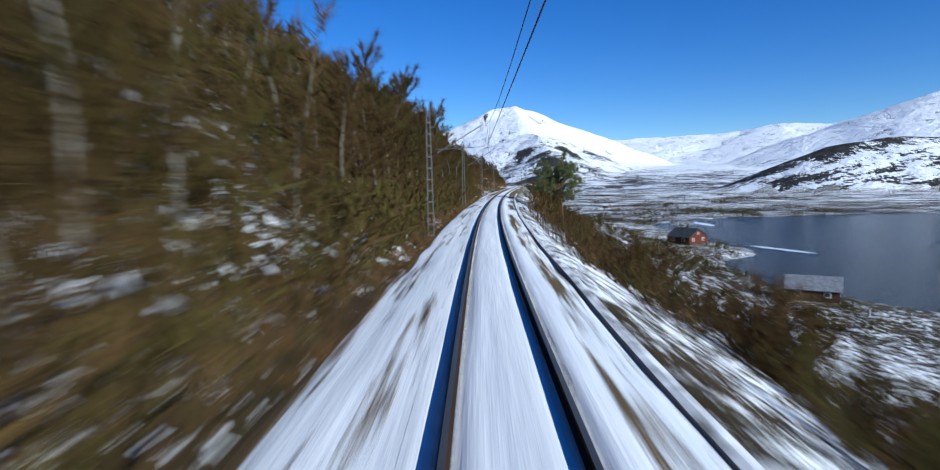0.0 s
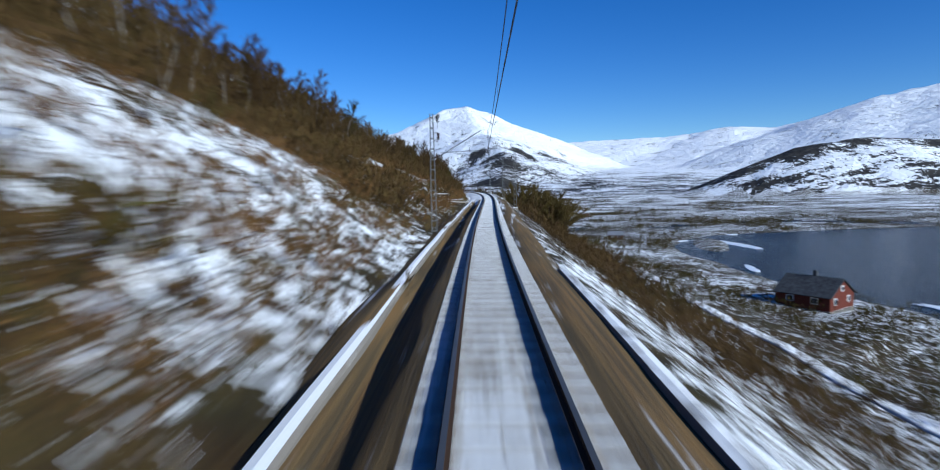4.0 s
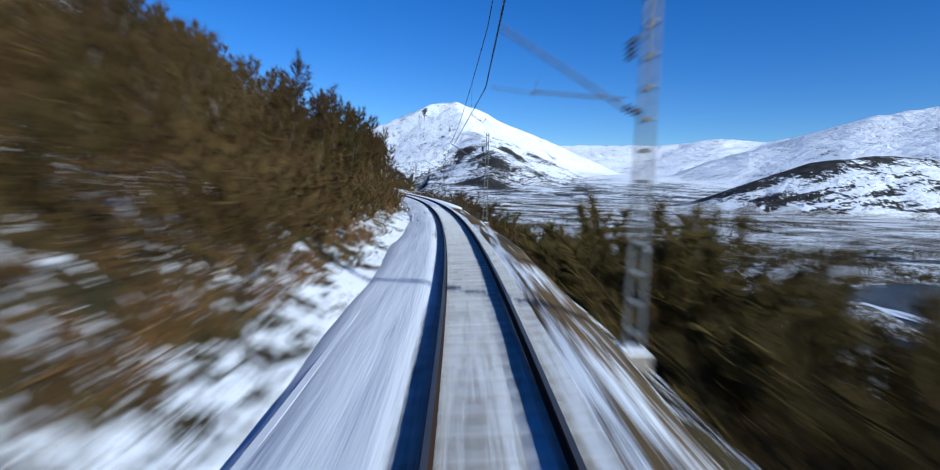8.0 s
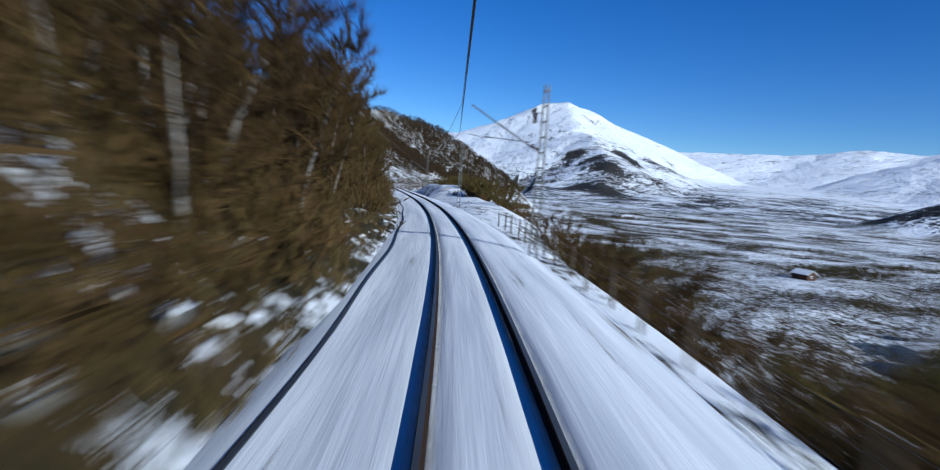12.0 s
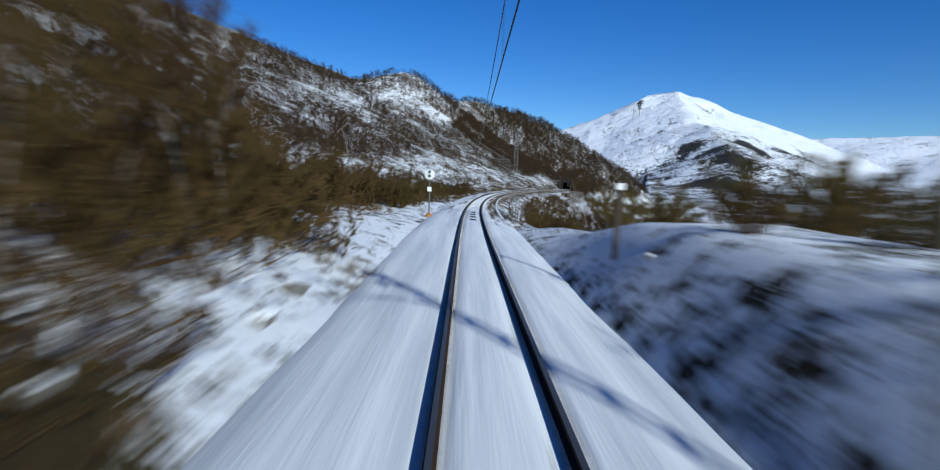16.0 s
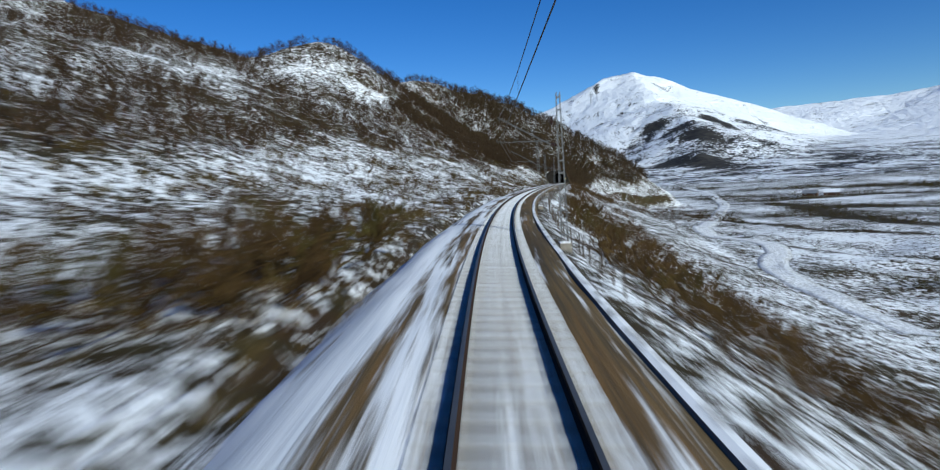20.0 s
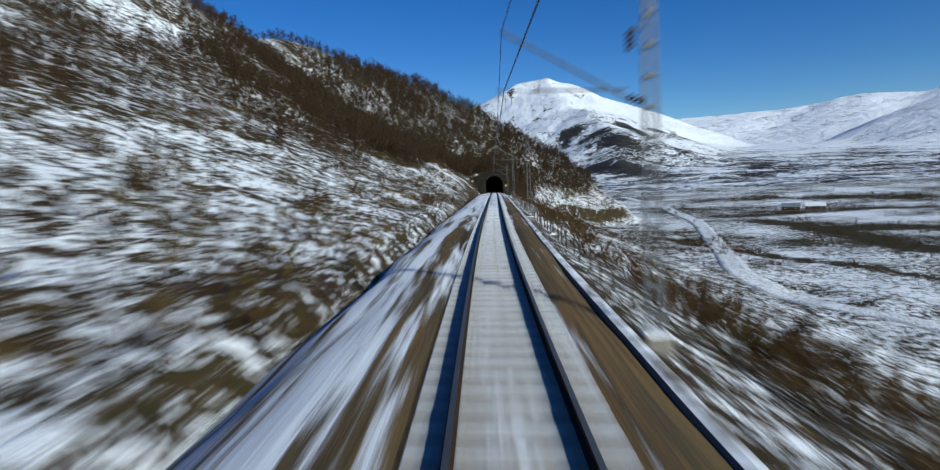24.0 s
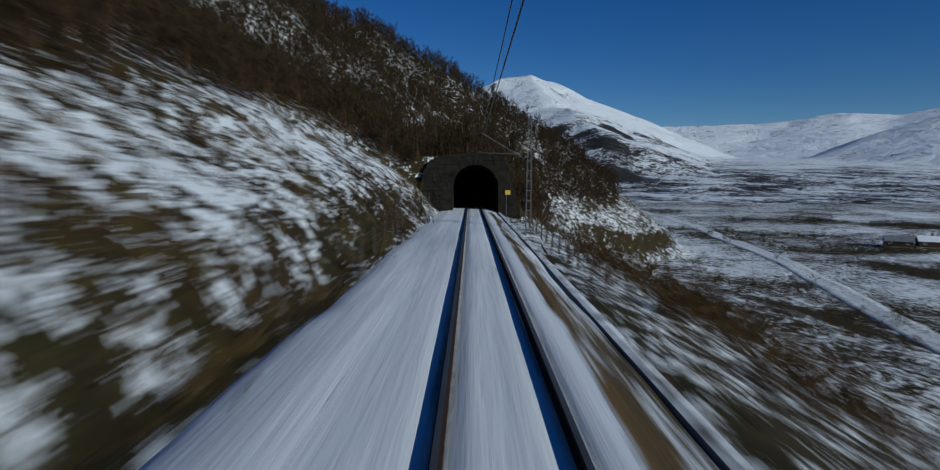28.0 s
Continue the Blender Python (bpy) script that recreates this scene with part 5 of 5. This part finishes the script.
us = spots(60000, understory, (-80, 20), (-5, 470), 28)
us[:, 3] *= np.interp(np.random.default_rng(6).random(len(us)), [0, .7, 1], [.5, 1.0, 1.5])
us = us[:14000]
scatter("undergrowth", LOW_SHRUB, [M_OLIVE], us[us[:, 1] < 108][::2], "tangled olive-brown undergrowth at the wood's edge", "undergrowth")
scatter("undergrowth", LOW_SHRUB, [M_TWIG], np.concatenate([us[us[:, 1] < 108][1::2], us[us[:, 1] >= 108]]), "tangled leafless brown undergrowth on the bank", "undergrowth")


def right_growth(x, y, s, d):
    near = np.interp(s, [0, 150, 250, 272, 335, 350, 430, 470, 740], [5, 5.5, 5.5, 6.5, 7, 9, 9, 7, 6])
    return (d > near) & (d < near + 17) & (fbm(x, y, 8, 2, 88) > np.interp(s, [0, 160, 330, 345, 430, 480, 610, 650, 740], [-.2, -.4, -.4, .1, .1, -.38, -.25, .15, .2]))


rg = spots(24000, right_growth, (-70, 30), (0, 735), 29)
rg[:, 3] *= np.interp(np.random.default_rng(8).random(len(rg)), [0, .7, 1], [.5, 1.0, 1.6])
scatter("undergrowth", LOW_SHRUB, [M_TWIG], rg[:9500], "tangled leafless brown undergrowth below the railway", "undergrowth")


def slope_scrub(x, y, s, d):
    return (d < -5.2) & (d > -60) & (s > 436) & (fbm(x, y, 4.5, 2, 90) + .25 * fbm(x, y, 25, 2, 91) > np.interp(d, [-40, -6], [.05, .16]) + .12 * (s < 520))


ss_ = spots(26000, slope_scrub, (-150, 20), (430, 738), 36)
ss_[:, 3] *= np.interp(np.random.default_rng(16).random(len(ss_)), [0, .7, 1], [.3, .55, .95])
scatter("slope_scrub", [(a[0],) for a in LOW_SHRUB], [M_WILLOW], ss_[:5500:2], "low olive-brown dwarf willow scrub in the snow", "scrub")
scatter("slope_scrub", LOW_SHRUB, [M_TWIG], ss_[1:5500:2], "low leafless brown scrub on the snowy slope", "scrub")


def below_spur(x, y, s, d):
    return (d > 6) & (d < 75) & (fbm(x, y, 6, 2, 94) > -.1) & (x < 20)


bs = spots(9000, below_spur, (-60, 20), (PORTAL_Y, 865), 39)
bs[:, 3] *= np.interp(np.random.default_rng(18).random(len(bs)), [0, .7, 1], [.3, .55, .9])
scatter("slope_scrub", LOW_SHRUB, [M_TWIG], bs[:1800], "low brown scrub on the slope below the spur", "scrub")


def rough_ground(x, y, s, d):
    return (d < -4.2) & (d > -15) & (s > 100) & (s < 270) & (fbm(x, y, 3.5, 2, 93) > -.08)


ro = spots(30000, rough_ground, (-40, 20), (90, 290), 38)
ro[:, 3] *= np.interp(np.random.default_rng(17).random(len(ro)), [0, .7, 1], [.2, .4, .7])
scatter("rough_scrub", LOW_SHRUB, [M_RUSTGRASS], ro[:2800], "low rusty-brown dead bracken on the rough slope", "scrub")


def tussock(seed):
    r = np.random.default_rng(seed)
    n = 30
    at = np.stack([r.normal(size=n) * .13, r.normal(size=n) * .13, np.full(n, -.04)], -1)
    way = np.stack([r.normal(size=n) * .5, r.normal(size=n) * .5, np.ones(n)], -1)
    way /= np.linalg.norm(way, axis=1, keepdims=True)
    return (spikes(r, at, way, r.uniform(.25, .6, (n, 1)), .011 * np.ones((n, 1))),)


def foot_of_bank(x, y, s, d):
    lo = np.interp(s, [0, 105, 112, 190, 200, 262, 270, 408, 414, 470, 480, 740], [3.4, 3.4, 3.5, 3.5, 4, 3.9, 3.4, 3.4, 6, 5, 4, 4.2])
    hi = np.interp(s, [0, 408, 414, 740], [9, 9, 10, 14])
    return (-d > lo) & (-d < hi) & (fbm(x, y, 3.5, 2, 89) > -.35 + .4 * (s > 412))


ts = spots(70000, foot_of_bank, (-85, 10), (0, 735), 33)
ts[:, 3] *= np.interp(np.random.default_rng(9).random(len(ts)), [0, .7, 1], [.6, 1.1, 1.9])
scatter("dead_grass", [tussock(i) for i in range(5)], [M_GRASS], ts[:18000], "tussocks of dead golden-brown grass along the bank", "grass")


rt = spots(16000, lambda x, y, s, d: (d < -2.9) & (d > -5.2 - .8 * fbm(x, y, 5, 2, 92)) & (s < 96) & (s > 8), (-30, 20), (0, 100), 37)
rt[:, 3] *= .8
scatter("dead_grass", [tussock(20 + i) for i in range(4)], [M_RUSTGRASS], rt[:2600], "rust-brown flattened dead grass at the foot of the bank", "grass")


def valley_bush(x, y, s, d):
    low = np.where(y > 380, snow_cover(x, y, d) < .3, fbm(x, y, 22, 3, 85) > .12)
    return (d > 16) & ((x < shore_x(y) - 3) | (y > 398)) & low & (d > 24 - 10 * (y < 330))


vb = np.concatenate([spots(16000, valley_bush, (0, 230), (0, 620), 23), spots(9000, valley_bush, (0, 420), (600, 1150), 31)])
scatter("valley_scrub", VALLEY_SHRUB, [M_OLIVE], vb[:12000], "scattered dark scrub on the valley floor", "scrub")


def heath(x, y, s, d):
    return (np.abs(d) > 3.3) & (snow_cover(x, y, d) + np.clip(np.random.default_rng(5).normal(size=len(x)) * .1, -.2, .2) < .52)


hp = np.concatenate([spots(60000, lambda x, y, s, d: heath(x, y, s, d) & (d < 0) & (d > -24), (-95, 20), (0, 735), 24)[:20000],
                     spots(20000, lambda x, y, s, d: heath(x, y, s, d) & (d < -3.6) & (d > -15) & (s > 440), (-95, 0), (430, 740), 45)[:7000],
                     spots(22000, lambda x, y, s, d: heath(x, y, s, d) & (d > 0) & (d < 22), (-70, 30), (0, 735), 25)[:9000]])
hp[:, 3] *= np.interp(np.random.default_rng(3).random(len(hp)), [0, .8, 1], [.6, 1.2, 2.2])
scatter("heather", HEATHER, [M_HEATHER], hp, "low brown heather and dead grass poking through snow", "heather")


def stone_form(seed):
    r = np.random.default_rng(seed)
    bm = bmesh.new()
    bmesh.ops.create_icosphere(bm, subdivisions=1, radius=.5)
    for v in bm.verts:
        v.co *= r.uniform(.7, 1.2)
        v.co.z *= .6
    out = np.array([v.co for v in bm.verts]), np.array([[v.index for v in f.verts] for f in bm.faces])
    bm.free()
    return out


def boulder(i):
    v, f = stone_form(50 + i)
    ob = new("boulder", np_mesh("boulder", v * np.array([1, 1, 1.1]), f, [M_STONE]))
    return tagged(ob, "grey snow-capped boulder at the foot of the bank", "boulder", "boulders along the bank")


BOULDERS = [boulder(i) for i in range(4)]
br = np.random.default_rng(12)
for k in range(64):
    s, d = (br.uniform(256, 350), -br.uniform(3.7, 5.8)) if k < 44 else (br.uniform(352, 405), -br.uniform(3.8, 6))
    p = beside(s, d)
    size = br.uniform(.3, .85)
    m = Matrix.Translation((p.x, p.y, float(ground_z(p.x, p.y)) + .08 * size)) @ pose(0, 0, 0, br.normal() * 8, br.normal() * 8, br.uniform(0, 360))
    ob = BOULDERS[k] if k < 4 else copy_thing(BOULDERS[k % 4], m)
    ob.matrix_basis = m
    ob.scale = (size, size * br.uniform(.7, 1.2), size)


st = np.concatenate([spots(2600, lambda x, y, s, d: (np.abs(d) > 4) & (np.abs(d) < 40), (-110, 60), (0, 738), 26), spots(2500, lambda x, y, s, d: (d < -25) & (d > -300), (-350, -60), (400, 900), 27)])
st[:, 3] *= np.interp(np.random.default_rng(4).random(len(st)), [0, .85, 1], [.15, .4, .8])
scatter("boulders", [(stone_form(i),) for i in range(5)], [M_STONE], st, "grey snow-capped stones strewn over the slopes", "stones")
